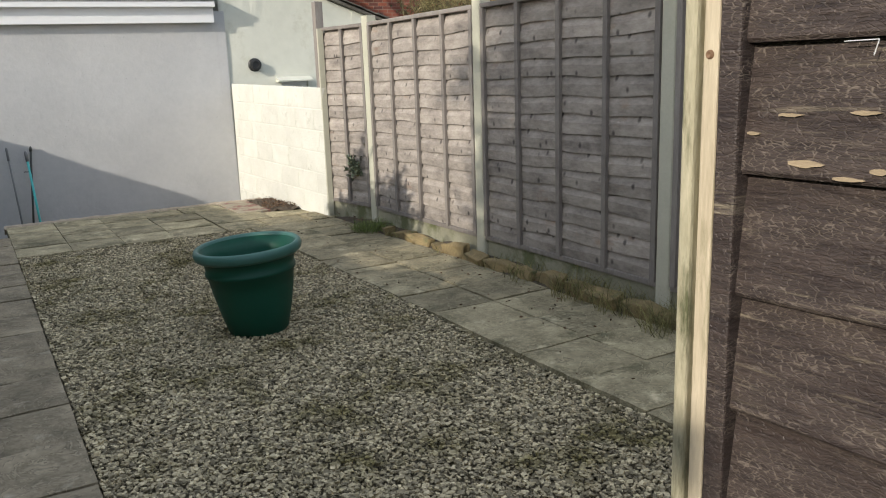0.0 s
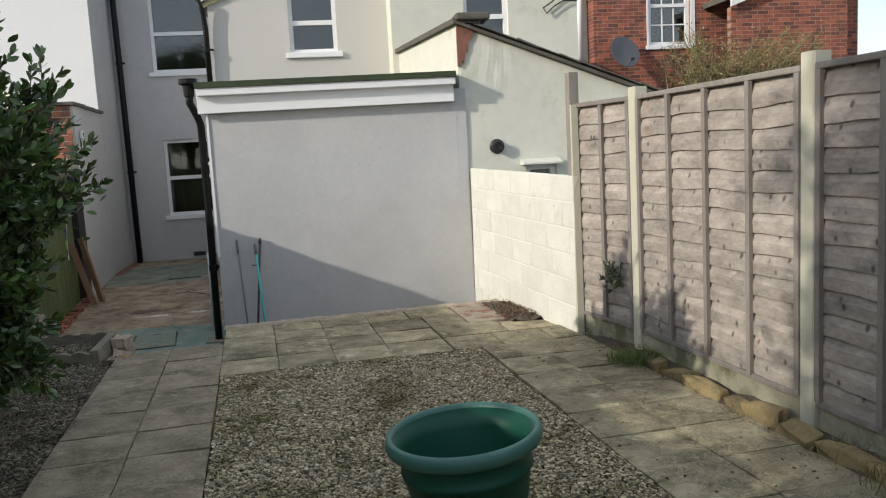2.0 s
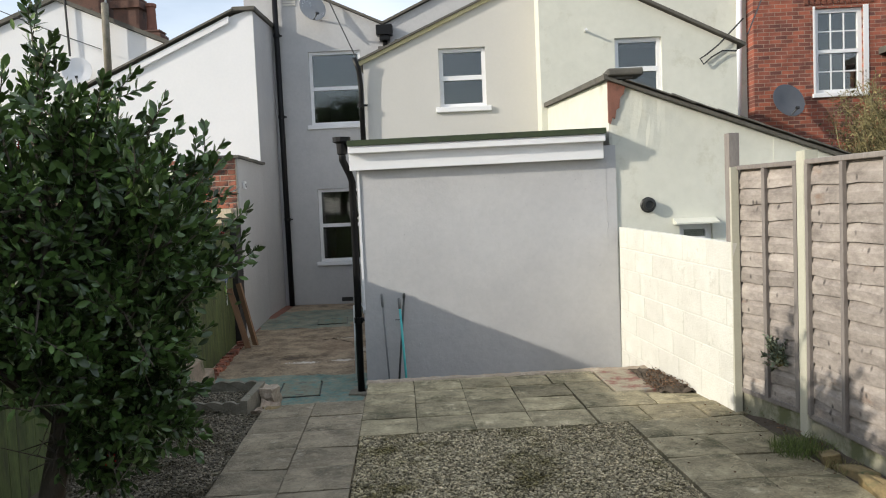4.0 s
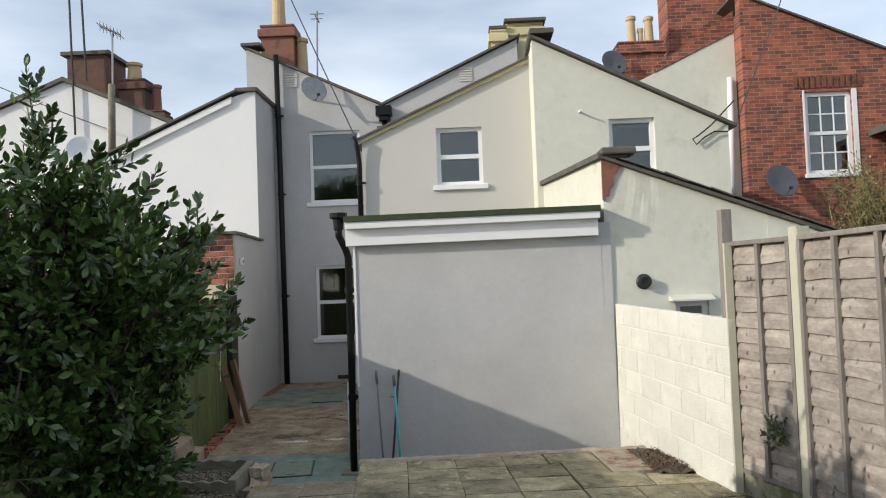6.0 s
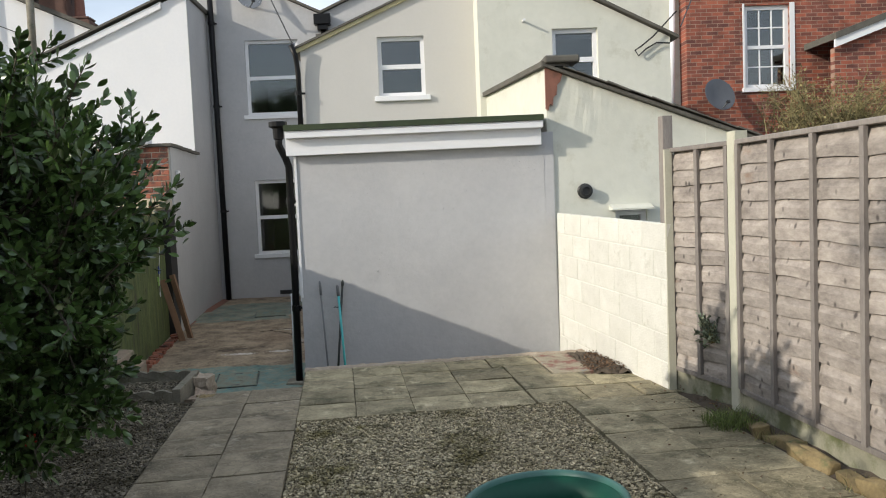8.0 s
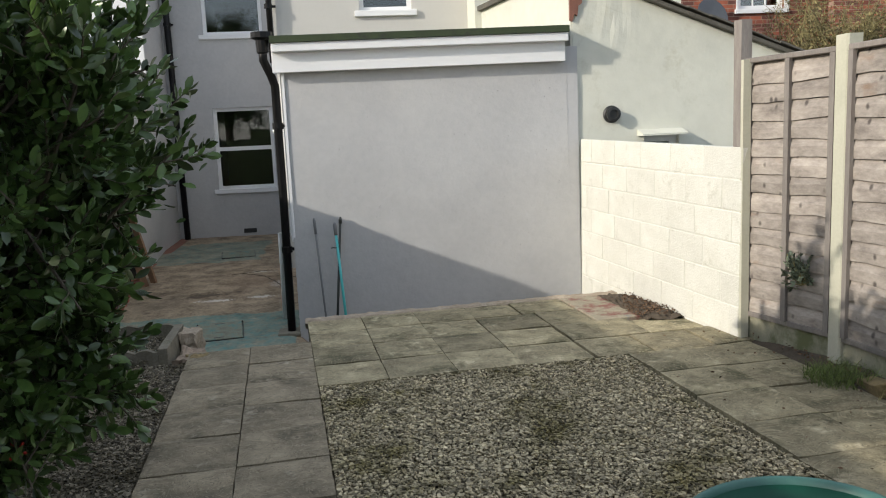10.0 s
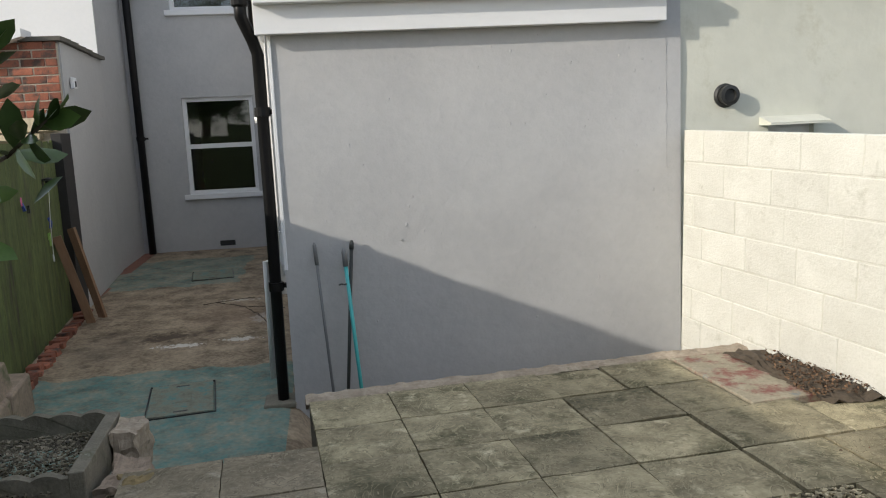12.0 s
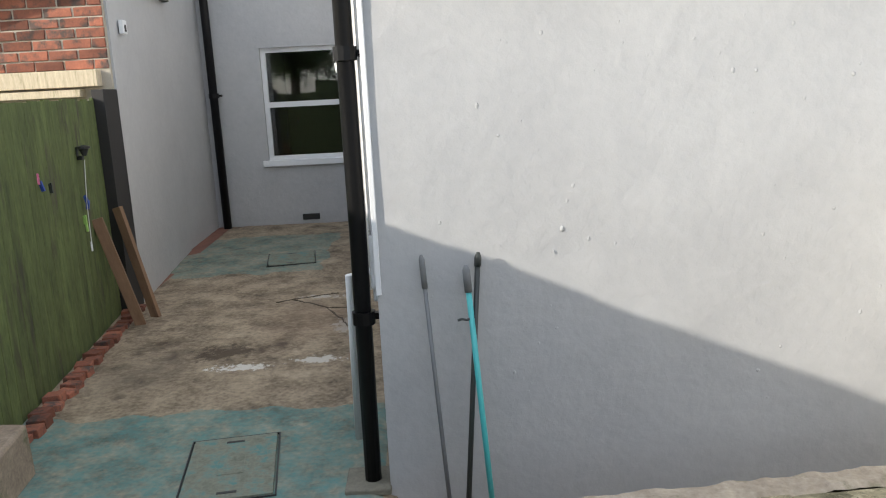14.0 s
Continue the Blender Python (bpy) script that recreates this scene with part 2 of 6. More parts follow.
        mk.inputs["From Min"].default_value, mk.inputs["From Max"].default_value = (0.3, 0.8) if pale or rx < 0.3 else (-0.4, 1.3)
        mk.inputs["To Min"].default_value, mk.inputs["To Max"].default_value = 0.85 if pale or rx < 0.3 else 0.5, 0.0
        l.new(d, mk.inputs["Value"])
        px = n.new("ShaderNodeMix")
        px.data_type = "RGBA"
        px.inputs["B"].default_value = (*tint, 1)
        l.new(mk.outputs["Result"], px.inputs["Factor"])
        l.new(colour, px.inputs["A"])
        colour = px.outputs["Result"]
    l.new(colour, bsdf.inputs["Base Color"])
    return m


def gate_material():
    """Dark brown paint on sawn boards: fine crazing, grain ridges and pale wood worn through in long streaks."""
    m = bpy.data.materials.new("peeling_brown_paint")
    m.use_nodes = True
    n, l = m.node_tree.nodes, m.node_tree.links
    bsdf = n["Principled BSDF"]
    at = n.new("ShaderNodeTexCoord")
    info = n.new("ShaderNodeObjectInfo")
    shift = n.new("ShaderNodeVectorMath")
    shift.operation = "SCALE"
    shift.inputs[0].default_value = (13, 0, 7)
    l.new(info.outputs["Random"], shift.inputs["Scale"])
    place = n.new("ShaderNodeVectorMath")
    l.new(at.outputs["Object"], place.inputs[0])
    l.new(shift.outputs["Vector"], place.inputs[1])

    def noise_at(stretch, scale, detail, rough=0.6, distort=0.0):
        mp, t = n.new("ShaderNodeMapping"), n.new("ShaderNodeTexNoise")
        mp.inputs["Scale"].default_value = stretch
        l.new(place.outputs["Vector"], mp.inputs["Vector"])
        l.new(mp.outputs["Vector"], t.inputs["Vector"])
        t.inputs["Scale"].default_value, t.inputs["Detail"].default_value = scale, detail
        t.inputs["Roughness"].default_value, t.inputs["Distortion"].default_value = rough, distort
        return t.outputs["Fac"]

    def ranged(value, a, b, lo=0.0, hi=1.0):
        r = n.new("ShaderNodeMapRange")
        for k, v in (("From Min", a), ("From Max", b), ("To Min", lo), ("To Max", hi)):
            r.inputs[k].default_value = v
        l.new(value, r.inputs["Value"])
        return r.outputs["Result"]

    def times(a, b, op="MULTIPLY"):
        k = n.new("ShaderNodeMath")
        k.operation = op
        l.new(a, k.inputs[0])
        l.new(b, k.inputs[1])
        return k.outputs[0]

    def over(colour, tint, factor):
        k = n.new("ShaderNodeMix")
        k.data_type = "RGBA"
        k.inputs["B"].default_value = (*tint, 1)
        l.new(factor, k.inputs["Factor"])
        l.new(colour, k.inputs["A"])
        return k.outputs["Result"]

    grain = noise_at((9, 9, 90), 2.2, 6, 0.65)
    broad = noise_at((3, 3, 14), 2.0, 4)
    base = n.new("ShaderNodeValToRGB")
    base.color_ramp.elements[0].position, base.color_ramp.elements[1].position = 0.32, 0.72
    base.color_ramp.elements[0].color, base.color_ramp.elements[1].color = (0.022, 0.014, 0.013, 1), (0.085, 0.062, 0.053, 1)
    l.new(grain, base.inputs["Fac"])
    colour = base.outputs["Color"]
    # crazing: thin pale lines between flakes, thicker where the paint is most weathered
    mp, cell = n.new("ShaderNodeMapping"), n.new("ShaderNodeTexVoronoi")
    mp.inputs["Scale"].default_value = (0.36, 0.36, 1.2)
    warp = n.new("ShaderNodeTexNoise")
    warp.inputs["Scale"].default_value, warp.inputs["Detail"].default_value = 60, 3
    l.new(place.outputs["Vector"], warp.inputs["Vector"])
    bent = n.new("ShaderNodeVectorMath")
    bent.operation = "MULTIPLY_ADD"
    bent.inputs[1].default_value = (0.008, 0.008, 0.008)
    l.new(warp.outputs["Color"], bent.inputs[0])
    l.new(place.outputs["Vector"], bent.inputs[2])
    l.new(bent.outputs["Vector"], mp.inputs["Vector"])
    l.new(mp.outputs["Vector"], cell.inputs["Vector"])
    cell.feature = "DISTANCE_TO_EDGE"
    cell.inputs["Scale"].default_value = 290
    line = ranged(cell.outputs["Distance"], 0.02, 0.10, 1.0, 0.0)
    craze = times(line, ranged(broad, 0.40, 0.62, 0.04, 0.5))
    colour = over(colour, (0.30, 0.245, 0.195), craze)
    # long streaks worn to the wood along the grain
    streak = noise_at((5, 5, 75), 1.6, 5, 0.6, 0.3)
    where = noise_at((2.0, 2.0, 18), 2.0, 2)
    worn = times(ranged(streak, 0.56, 0.70, 0.0, 0.8), ranged(where, 0.48, 0.64))
    colour = over(colour, (0.40, 0.335, 0.235), worn)
    l.new(colour, bsdf.inputs["Base Color"])
    l.new(ranged(broad, 0.3, 0.7, 0.42, 0.75), bsdf.inputs["Roughness"])
    b = n.new("ShaderNodeBump")
    b.inputs["Strength"].default_value, b.inputs["Distance"].default_value = 0.9, 0.0025
    l.new(times(grain, ranged(cell.outputs["Distance"], 0.0, 0.12, 0.0, 0.35), "ADD"), b.inputs["Height"])
    l.new(b.outputs["Normal"], bsdf.inputs["Normal"])
    return m


M = {}
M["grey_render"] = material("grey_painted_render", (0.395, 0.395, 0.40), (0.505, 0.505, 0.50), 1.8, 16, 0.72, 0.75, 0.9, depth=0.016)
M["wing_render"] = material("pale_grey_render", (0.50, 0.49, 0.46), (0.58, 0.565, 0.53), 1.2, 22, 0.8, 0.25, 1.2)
M["cream_render"] = material("cream_render", (0.55, 0.555, 0.48), (0.68, 0.68, 0.595), 1.6, 9, 0.85, 0.55, 0.9, stain=(0.50, 0.495, 0.405), stain_scale=2.1, stain_at=0.58, depth=0.02)
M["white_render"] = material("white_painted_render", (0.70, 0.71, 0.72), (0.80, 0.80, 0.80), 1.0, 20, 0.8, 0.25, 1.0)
M["block_paint"] = material("cream_painted_block", (0.56, 0.55, 0.485), (0.71, 0.70, 0.635), 5, 60, 0.9, 1.0, 0.8, stain=(0.25, 0.24, 0.195), stain_scale=48, stain_at=0.66, stain2=((0.50, 0.49, 0.42), 7, 0.58), per_piece=0.05, depth=0.012)
M["upvc"] = material("white_plastic", (0.74, 0.75, 0.76), (0.80, 0.80, 0.80), 3, 30, 0.35, 0.02, 1.0)
M["felt"] = material("green_roof_felt", (0.022, 0.034, 0.017), (0.055, 0.075, 0.036), 9, 160, 0.95, 0.6, 0.9, stain=(0.03, 0.03, 0.028), stain_scale=5)
M["black_pipe"] = material("black_plastic_pipe", (0.006, 0.006, 0.0065), (0.011, 0.011, 0.0115), 5, 60, 0.36, 0.05, 1.0, spec=0.2)
M["slate"] = material("dark_slate_edge", (0.05, 0.047, 0.04), (0.15, 0.14, 0.115), 6, 50, 0.8, 0.5, 1.0)
M["slab"] = material("riven_paving", (0.13, 0.112, 0.066), (0.46, 0.40, 0.255), 4.2, 40, 0.92, 0.9, 0.6, stain=(0.095, 0.088, 0.046), stain_scale=2.4, stain_at=0.51, stain2=((0.60, 0.53, 0.36), 6.0, 0.58), per_piece=0.22, depth=0.018, veins=4.2, fine_mix=0.3)
M["path_slab"] = material("grey_brown_riven_paving", (0.115, 0.097, 0.063), (0.355, 0.30, 0.21), 4.2, 40, 0.92, 0.9, 0.6, stain=(0.095, 0.080, 0.052), stain_scale=2.4, stain_at=0.52, stain2=((0.42, 0.375, 0.29), 6.0, 0.59), per_piece=0.18, depth=0.018, veins=4.2, fine_mix=0.3)
M["edge_mortar"] = material("crumbling_edge_mortar", (0.21, 0.165, 0.12), (0.54, 0.46, 0.36), 7, 40, 0.95, 0.9, 0.8, stain=(0.10, 0.115, 0.045), stain_scale=3, depth=0.01)
M["gravel_bed"] = material("gravel_bed", (0.05, 0.042, 0.026), (0.17, 0.145, 0.095), 30, 120, 0.95, 0.8, 0.8)
M["mossy_concrete"] = material("mossy_concrete", (0.17, 0.165, 0.11), (0.36, 0.345, 0.26), 4, 50, 0.92, 0.5, 0.9, stain=(0.12, 0.13, 0.06), stain_scale=3, stain_at=0.50)
M["stone_chips"] = material("stone_chips", (0.12, 0.10, 0.056), (0.66, 0.575, 0.385), 22, 120, 0.85, 0.2, 0.9, per_island=True, stain=(0.17, 0.145, 0.06), stain_scale=2.0, stain_at=0.50)
M["bed_chips"] = material("dark_stone_chips", (0.04, 0.034, 0.022), (0.31, 0.27, 0.20), 22, 120, 0.9, 0.2, 0.9, per_island=True, stain=(0.075, 0.062, 0.035), stain_scale=2.2, stain_at=0.48)
M["soil"] = material("dark_soil", (0.035, 0.026, 0.017), (0.11, 0.085, 0.06), 20, 110, 0.95, 0.9, 0.8)
M["ground"] = material("open_ground", (0.06, 0.065, 0.04), (0.13, 0.12, 0.08), 0.6, 9, 0.95, 0.4, 0.8)
M["fence_wood"] = material("weathered_larch", (0.105, 0.088, 0.077), (0.49, 0.435, 0.38), 2.6, 15, 0.85, 0.9, 0.85, stretch=(1.5, 4, 3.4), stain=(0.24, 0.145, 0.09), stain_scale=0.8, stain_at=0.60, stain2=((0.60, 0.55, 0.47), 1.5, 0.63), per_piece=0.16, knots=True, fine_mix=0.34)
M["batten_wood"] = material("weathered_batten", (0.13, 0.112, 0.10), (0.29, 0.262, 0.235), 3, 26, 0.85, 0.5, 0.9, stretch=(6, 6, 1), per_piece=0.12)
M["concrete_post"] = material("concrete_post", (0.40, 0.39, 0.30), (0.56, 0.545, 0.44), 4, 60, 0.9, 0.35, 0.9, stain=(0.25, 0.26, 0.17), stain_scale=3, stain_at=0.6)
M["kerb_stone"] = material("mossy_kerb_stone", (0.105, 0.08, 0.038), (0.32, 0.24, 0.115), 7, 50, 0.9, 0.8, 0.8, stain=(0.09, 0.10, 0.045), stain_scale=6, per_piece=0.2, depth=0.01)
M["green_plastic"] = material("green_plastic", (0.004, 0.058, 0.036), (0.008, 0.080, 0.050), 6, 60, 0.5, 0.05, 1.0, spec=0.3)
M["green_rim"] = material("faded_green_plastic", (0.03, 0.115, 0.095), (0.06, 0.16, 0.13), 5, 60, 0.45, 0.05, 1.0)
M["green_fence"] = material("algae_green_boards", (0.026, 0.042, 0.012), (0.15, 0.185, 0.06), 4.0, 22, 0.9, 0.6, 0.75, stretch=(3, 3, 0.7), stain=(0.05, 0.045, 0.03), stain_scale=1.6, per_piece=0.15)
M["gate_paint"] = gate_material()
M["bare_wood"] = material("bare_pale_timber", (0.36, 0.29, 0.19), (0.74, 0.64, 0.47), 5, 30, 0.85, 0.7, 0.8, stretch=(9, 9, 0.9), stain=(0.20, 0.18, 0.09), stain_scale=3)
M["flaked_wood"] = material("dull_bare_timber", (0.24, 0.18, 0.11), (0.50, 0.39, 0.26), 6, 60, 0.85, 0.5, 0.8, stretch=(3, 3, 30))
M["mossy_timber"] = material("algae_stained_timber", (0.20, 0.185, 0.11), (0.62, 0.56, 0.40), 5, 34, 0.9, 0.9, 0.8, stretch=(8, 8, 1.4), stain=(0.10, 0.105, 0.05), stain_scale=4, stain_at=0.52)
M["brown_wood"] = material("brown_plank", (0.14, 0.075, 0.04), (0.28, 0.17, 0.10), 3, 26, 0.8, 0.4, 0.9, stretch=(4, 4, 0.8))
M["black_wood"] = material("black_painted_post", (0.012, 0.011, 0.011), (0.03, 0.027, 0.025), 6, 40, 0.7, 0.3, 1.0)
M["edging"] = material("grey_concrete_edging", (0.12, 0.108, 0.08), (0.28, 0.255, 0.20), 7, 60, 0.95, 0.8, 0.8, stain=(0.08, 0.085, 0.045), stain_scale=4, stain_at=0.55, stain2=((0.44, 0.42, 0.36), 8, 0.62), depth=0.01)
M["sandstone"] = material("sandstone_block", (0.15, 0.115, 0.085), (0.46, 0.36, 0.27), 11, 60, 0.95, 0.6, 0.9, stain=(0.11, 0.12, 0.06), stain_scale=3)
M["old_brick"] = material("old_red_brick", (0.11, 0.042, 0.03), (0.40, 0.14, 0.08), 9, 60, 0.9, 0.7, 0.9, stain=(0.07, 0.05, 0.042), stain_scale=7, stain_at=0.5, per_piece=0.5)
M["mortar_pale"] = material("pale_mortar", (0.34, 0.30, 0.24), (0.48, 0.43, 0.35), 8, 70, 0.95, 0.5, 0.9)
M["brick"] = brick_material("red_brickwork")
M["terracotta"] = material("red_painted_render", (0.16, 0.07, 0.05), (0.29, 0.13, 0.09), 4, 40, 0.85, 0.4, 0.9, stain=(0.12, 0.06, 0.045), stain_scale=3)
M["clay_pot"] = material("buff_clay_pot", (0.42, 0.31, 0.17), (0.58, 0.45, 0.27), 4, 40, 0.8, 0.2, 0.9, stain=(0.25, 0.2, 0.13), stain_scale=4)
M["yellow_render"] = material("yellow_lichen_render", (0.50, 0.44, 0.22), (0.66, 0.60, 0.40), 3, 30, 0.9, 0.4, 0.9)
M["dish"] = material("grey_dish_metal", (0.075, 0.08, 0.09), (0.12, 0.125, 0.135), 4, 50, 0.4, 0.05, 1.0, metal=0.2)
M["pale_dish"] = material("pale_dish_metal", (0.22, 0.22, 0.215), (0.32, 0.32, 0.31), 4, 50, 0.25, 0.05, 1.0, metal=0.7)
M["metal"] = material("dull_metal", (0.24, 0.245, 0.25), (0.36, 0.365, 0.37), 6, 60, 0.4, 0.05, 1.0, metal=0.8)
M["teal_pole"] = material("turquoise_plastic", (0.06, 0.42, 0.43), (0.09, 0.50, 0.50), 6, 60, 0.4, 0.03, 1.0)
M["grey_pole"] = material("grey_plastic_pole", (0.13, 0.135, 0.14), (0.20, 0.205, 0.21), 6, 60, 0.45, 0.03, 1.0)
M["dark_pole"] = material("dark_grey_pole", (0.025, 0.03, 0.028), (0.05, 0.055, 0.05), 6, 60, 0.45, 0.03, 1.0)
M["dark_rubber"] = material("black_vent_plastic", (0.012, 0.013, 0.012), (0.03, 0.03, 0.03), 6, 60, 0.5, 0.05, 1.0)
# room plaster: the shade of the interiors is put into this dark colour
M["room"] = material("shade_toned_plaster", (0.08, 0.075, 0.07), (0.14, 0.13, 0.12), 2, 20, 0.9, 0.0, 1.0)
M["cover_lid"] = material("worn_painted_iron", (0.10, 0.115, 0.085), (0.30, 0.295, 0.225), 9, 60, 0.8, 0.7, 0.7, stain=(0.095, 0.215, 0.20), stain_scale=9, stain_at=0.49)
M["cover_paint"] = material("flaking_red_paint", (0.20, 0.175, 0.12), (0.44, 0.39, 0.29), 7, 50, 0.9, 0.7, 0.7, stain=(0.22, 0.085, 0.07), stain_scale=5.5, stain_at=0.47, stain2=((0.20, 0.24, 0.25), 6.5, 0.60))
M["dark_brick"] = material("sooty_brick", (0.06, 0.038, 0.03), (0.20, 0.10, 0.07), 6, 50, 0.9, 0.5, 0.9, stain=(0.04, 0.035, 0.03), stain_scale=3)
M["glass"] = glass_material()
M["yard"] = yard_material()
M["bark"] = material("grey_brown_bark", (0.05, 0.04, 0.03), (0.14, 0.115, 0.085), 6, 40, 0.9, 0.8, 0.9, stretch=(4, 4, 1))
M["leaf"] = material("dark_glossy_leaf", (0.022, 0.050, 0.014), (0.105, 0.172, 0.042), 5, 40, 0.32, 0.1, 0.9, per_island=True)
M["dry_leaf"] = material("brown_dead_leaf", (0.06, 0.035, 0.02), (0.17, 0.10, 0.055), 8, 50, 0.9, 0.2, 0.9, per_island=True)
M["twig"] = material("bare_olive_twigs", (0.12, 0.105, 0.045), (0.26, 0.22, 0.10), 5, 40, 0.9, 0.1, 0.9, per_island=True)
M["grass"] = material("dull_grass", (0.07, 0.08, 0.022), (0.30, 0.265, 0.11), 8, 40, 0.85, 0.1, 0.9, per_island=True)
M["green_grass"] = material("fresh_grass", (0.05, 0.085, 0.018), (0.17, 0.21, 0.055), 8, 40, 0.85, 0.1, 0.9, per_island=True)
M["sage"] = material("grey_green_leaf", (0.10, 0.13, 0.085), (0.22, 0.25, 0.17), 8, 40, 0.8, 0.1, 0.9, per_island=True)
M["berry"] = material("red_berry", (0.26, 0.012, 0.012), (0.42, 0.03, 0.02), 8, 40, 0.3, 0.0, 1.0)
M["peg_blue"] = material("blue_plastic", (0.02, 0.05, 0.30), (0.03, 0.08, 0.38), 8, 40, 0.4, 0.0, 1.0)
M["peg_green"] = material("lime_plastic", (0.30, 0.50, 0.12), (0.36, 0.56, 0.16), 8, 40, 0.4, 0.0, 1.0)
M["peg_pink"] = material("pink_plastic", (0.55, 0.10, 0.22), (0.62, 0.14, 0.26), 8, 40, 0.4, 0.0, 1.0)
M["chalk"] = material("white_chalk_mark", (0.55, 0.55, 0.55), (0.75, 0.75, 0.75), 30, 90, 0.95, 0.1, 1.0)


# ---- mesh helpers ----
def mesh_of(bm, mat, name, smooth=False):
    bmesh.ops.recalc_face_normals(bm, faces=bm.faces)
    me = bpy.data.meshes.new(name)
    bm.to_mesh(me)
    bm.free()
    me.materials.append(M[mat])
    if smooth:
        me.shade_smooth()
    return me


def part(name, bm, mat, parent=None, label="", smooth=False):
    """Links a bmesh as one mesh object, under a thing or a part if parent is given."""
    ob = new(name, mesh_of(bm, mat, name, smooth))
    ob.parent = parent
    if label:
        tagged(ob, label)
    return ob


def thing(name, label, category, at=Matrix(), group="", kind=""):
    """An Empty at a thing's base, which parents its parts."""
    ob = new(name)
    ob.empty_display_size = 0.1
    ob.matrix_world = at
    return tagged(ob, label, category, group, kind)


def box(bm, x0, x1, y0, y1, z0, z1, bevel=0.0):
    vs = [bm.verts.new((x, y, z)) for x in (x0, x1) for y in (y0, y1) for z in (z0, z1)]
    fs = [bm.faces.new([vs[i] for i in q]) for q in ((0, 1, 3, 2), (4, 6, 7, 5), (0, 4, 5, 1), (2, 3, 7, 6), (0, 2, 6, 4), (1, 5, 7, 3))]
    if bevel:
        es = list({e for f in fs for e in f.edges})
        bmesh.ops.bevel(bm, geom=es, offset=bevel, segments=2, affect="EDGES", profile=0.5)
    return bm


def boxes(*rows, bevel=0.0):
    bm = bmesh.new()
    for r in rows:
        box(bm, *r, bevel=bevel)
    return bm


def prism(points, axis, a, b):
    """A polygon pulled along an axis from a to b. points: (u, v) pairs in the two other axes, in the order x, y, z."""
    bm = bmesh.new()

    def put(u, v, w):
        return {"x": (w, u, v), "y": (u, w, v), "z": (u, v, w)}[axis]

    lo, hi = [bm.verts.new(put(u, v, a)) for u, v in points], [bm.verts.new(put(u, v, b)) for u, v in points]
    k = len(points)
    bm.faces.new(lo)
    bm.faces.new(hi)
    for i in range(k):
        bm.faces.new((lo[i], lo[(i + 1) % k], hi[(i + 1) % k], hi[i]))
    return bm


def tube(bm, points, radii, sides=10, cap=True):
    """A round bar through points; radii: one, or one for each point."""
    pts = [Vector(p) for p in points]
    if isinstance(radii, (int, float)):
        radii = [radii] * len(pts)
    rings = []
    side = None
    for i, p in enumerate(pts):
        d = (pts[min(i + 1, len(pts) - 1)] - pts[max(i - 1, 0)]).normalized()
        ref = side if side is not None else (Vector((1, 0, 0)) if abs(d.x) < 0.8 else Vector((0, 1, 0)))
        u = (ref - d * ref.dot(d)).normalized()
        side = u
        v = d.cross(u)
        rings.append([bm.verts.new(p + (u * math.cos(a) + v * math.sin(a)) * radii[i]) for a in (2 * math.pi * k / sides for k in range(sides))])
    for r0, r1 in zip(rings, rings[1:]):
        for k in range(sides):
            bm.faces.new((r0[k], r0[(k + 1) % sides], r1[(k + 1) % sides], r1[k]))
    if cap:
        bm.faces.new(rings[0])
        bm.faces.new(rings[-1])
    return bm


def turned(profile, sides=32, caps=True):
    """A turned body: profile of (radius, z)."""
    bm = bmesh.new()
    rings = [[bm.verts.new((r * math.cos(a), r * math.sin(a), z)) for a in (2 * math.pi * k / sides for k in range(sides))] for r, z in profile]
    for r0, r1 in zip(rings, rings[1:]):
        for k in range(sides):
            bm.faces.new((r0[k], r0[(k + 1) % sides], r1[(k + 1) % sides], r1[k]))
    if caps:
        bm.faces.new(rings[0])
        bm.faces.new(rings[-1])
    return bm


def roughen(bm, amount, scale, seed=0.0):
    """Moves the vertices a little, as hand-made and worn things are."""
    for v in bm.verts:
        v.co += noise.noise_vector(v.co * scale + Vector((seed, seed * 1.7, seed * 2.3))) * amount
    return bm


def wall_with_openings(bottom, top, y0, y1, holes=()):
    """A wall in x and z between y0 and y1. top: (x, z) corners of its upper edge from end to end; holes: (x0, x1, z0, z1)."""
    bm = bmesh.new()

    def height(x):
        for (xa, za), (xb, zb) in zip(top, top[1:]):
            if xa - 1e-6 <= x <= xb + 1e-6:
                return za + (zb - za) * (x - xa) / (xb - xa)

    cuts = sorted({x for x, _ in top} | {h[0] for h in holes} | {h[1] for h in holes})
    for xa, xb in zip(cuts, cuts[1:]):
        spans, z = [], bottom
        for h in sorted((h for h in holes if h[0] < xb - 1e-6 and h[1] > xa + 1e-6), key=lambda k: k[2]):
            spans.append((z, h[2], h[2]))
            z = h[3]
        spans.append((z, height(xa), height(xb)))
        for z0, za, zb in spans:
            v = [bm.verts.new(c) for c in ((xa, y0, z0), (xb, y0, z0), (xb, y0, zb), (xa, y0, za), (xa, y1, z0), (xb, y1, z0), (xb, y1, zb), (xa, y1, za))]
            for q in ((0, 1, 2, 3), (7, 6, 5, 4), (0, 4, 5, 1), (1, 5, 6, 2), (2, 6, 7, 3), (3, 7, 4, 0)):
                bm.faces.new([v[i] for i in q])
    # weld the cells into one body
    bmesh.ops.remove_doubles(bm, verts=bm.verts, dist=1e-5)
    bm.verts.index_update()
    seen = {}
    for f in bm.faces:
        seen.setdefault(frozenset(v.index for v in f.verts), []).append(f)
    bmesh.ops.delete(bm, geom=[f for g in seen.values() if len(g) > 1 for f in g], context="FACES_ONLY")
    return bm


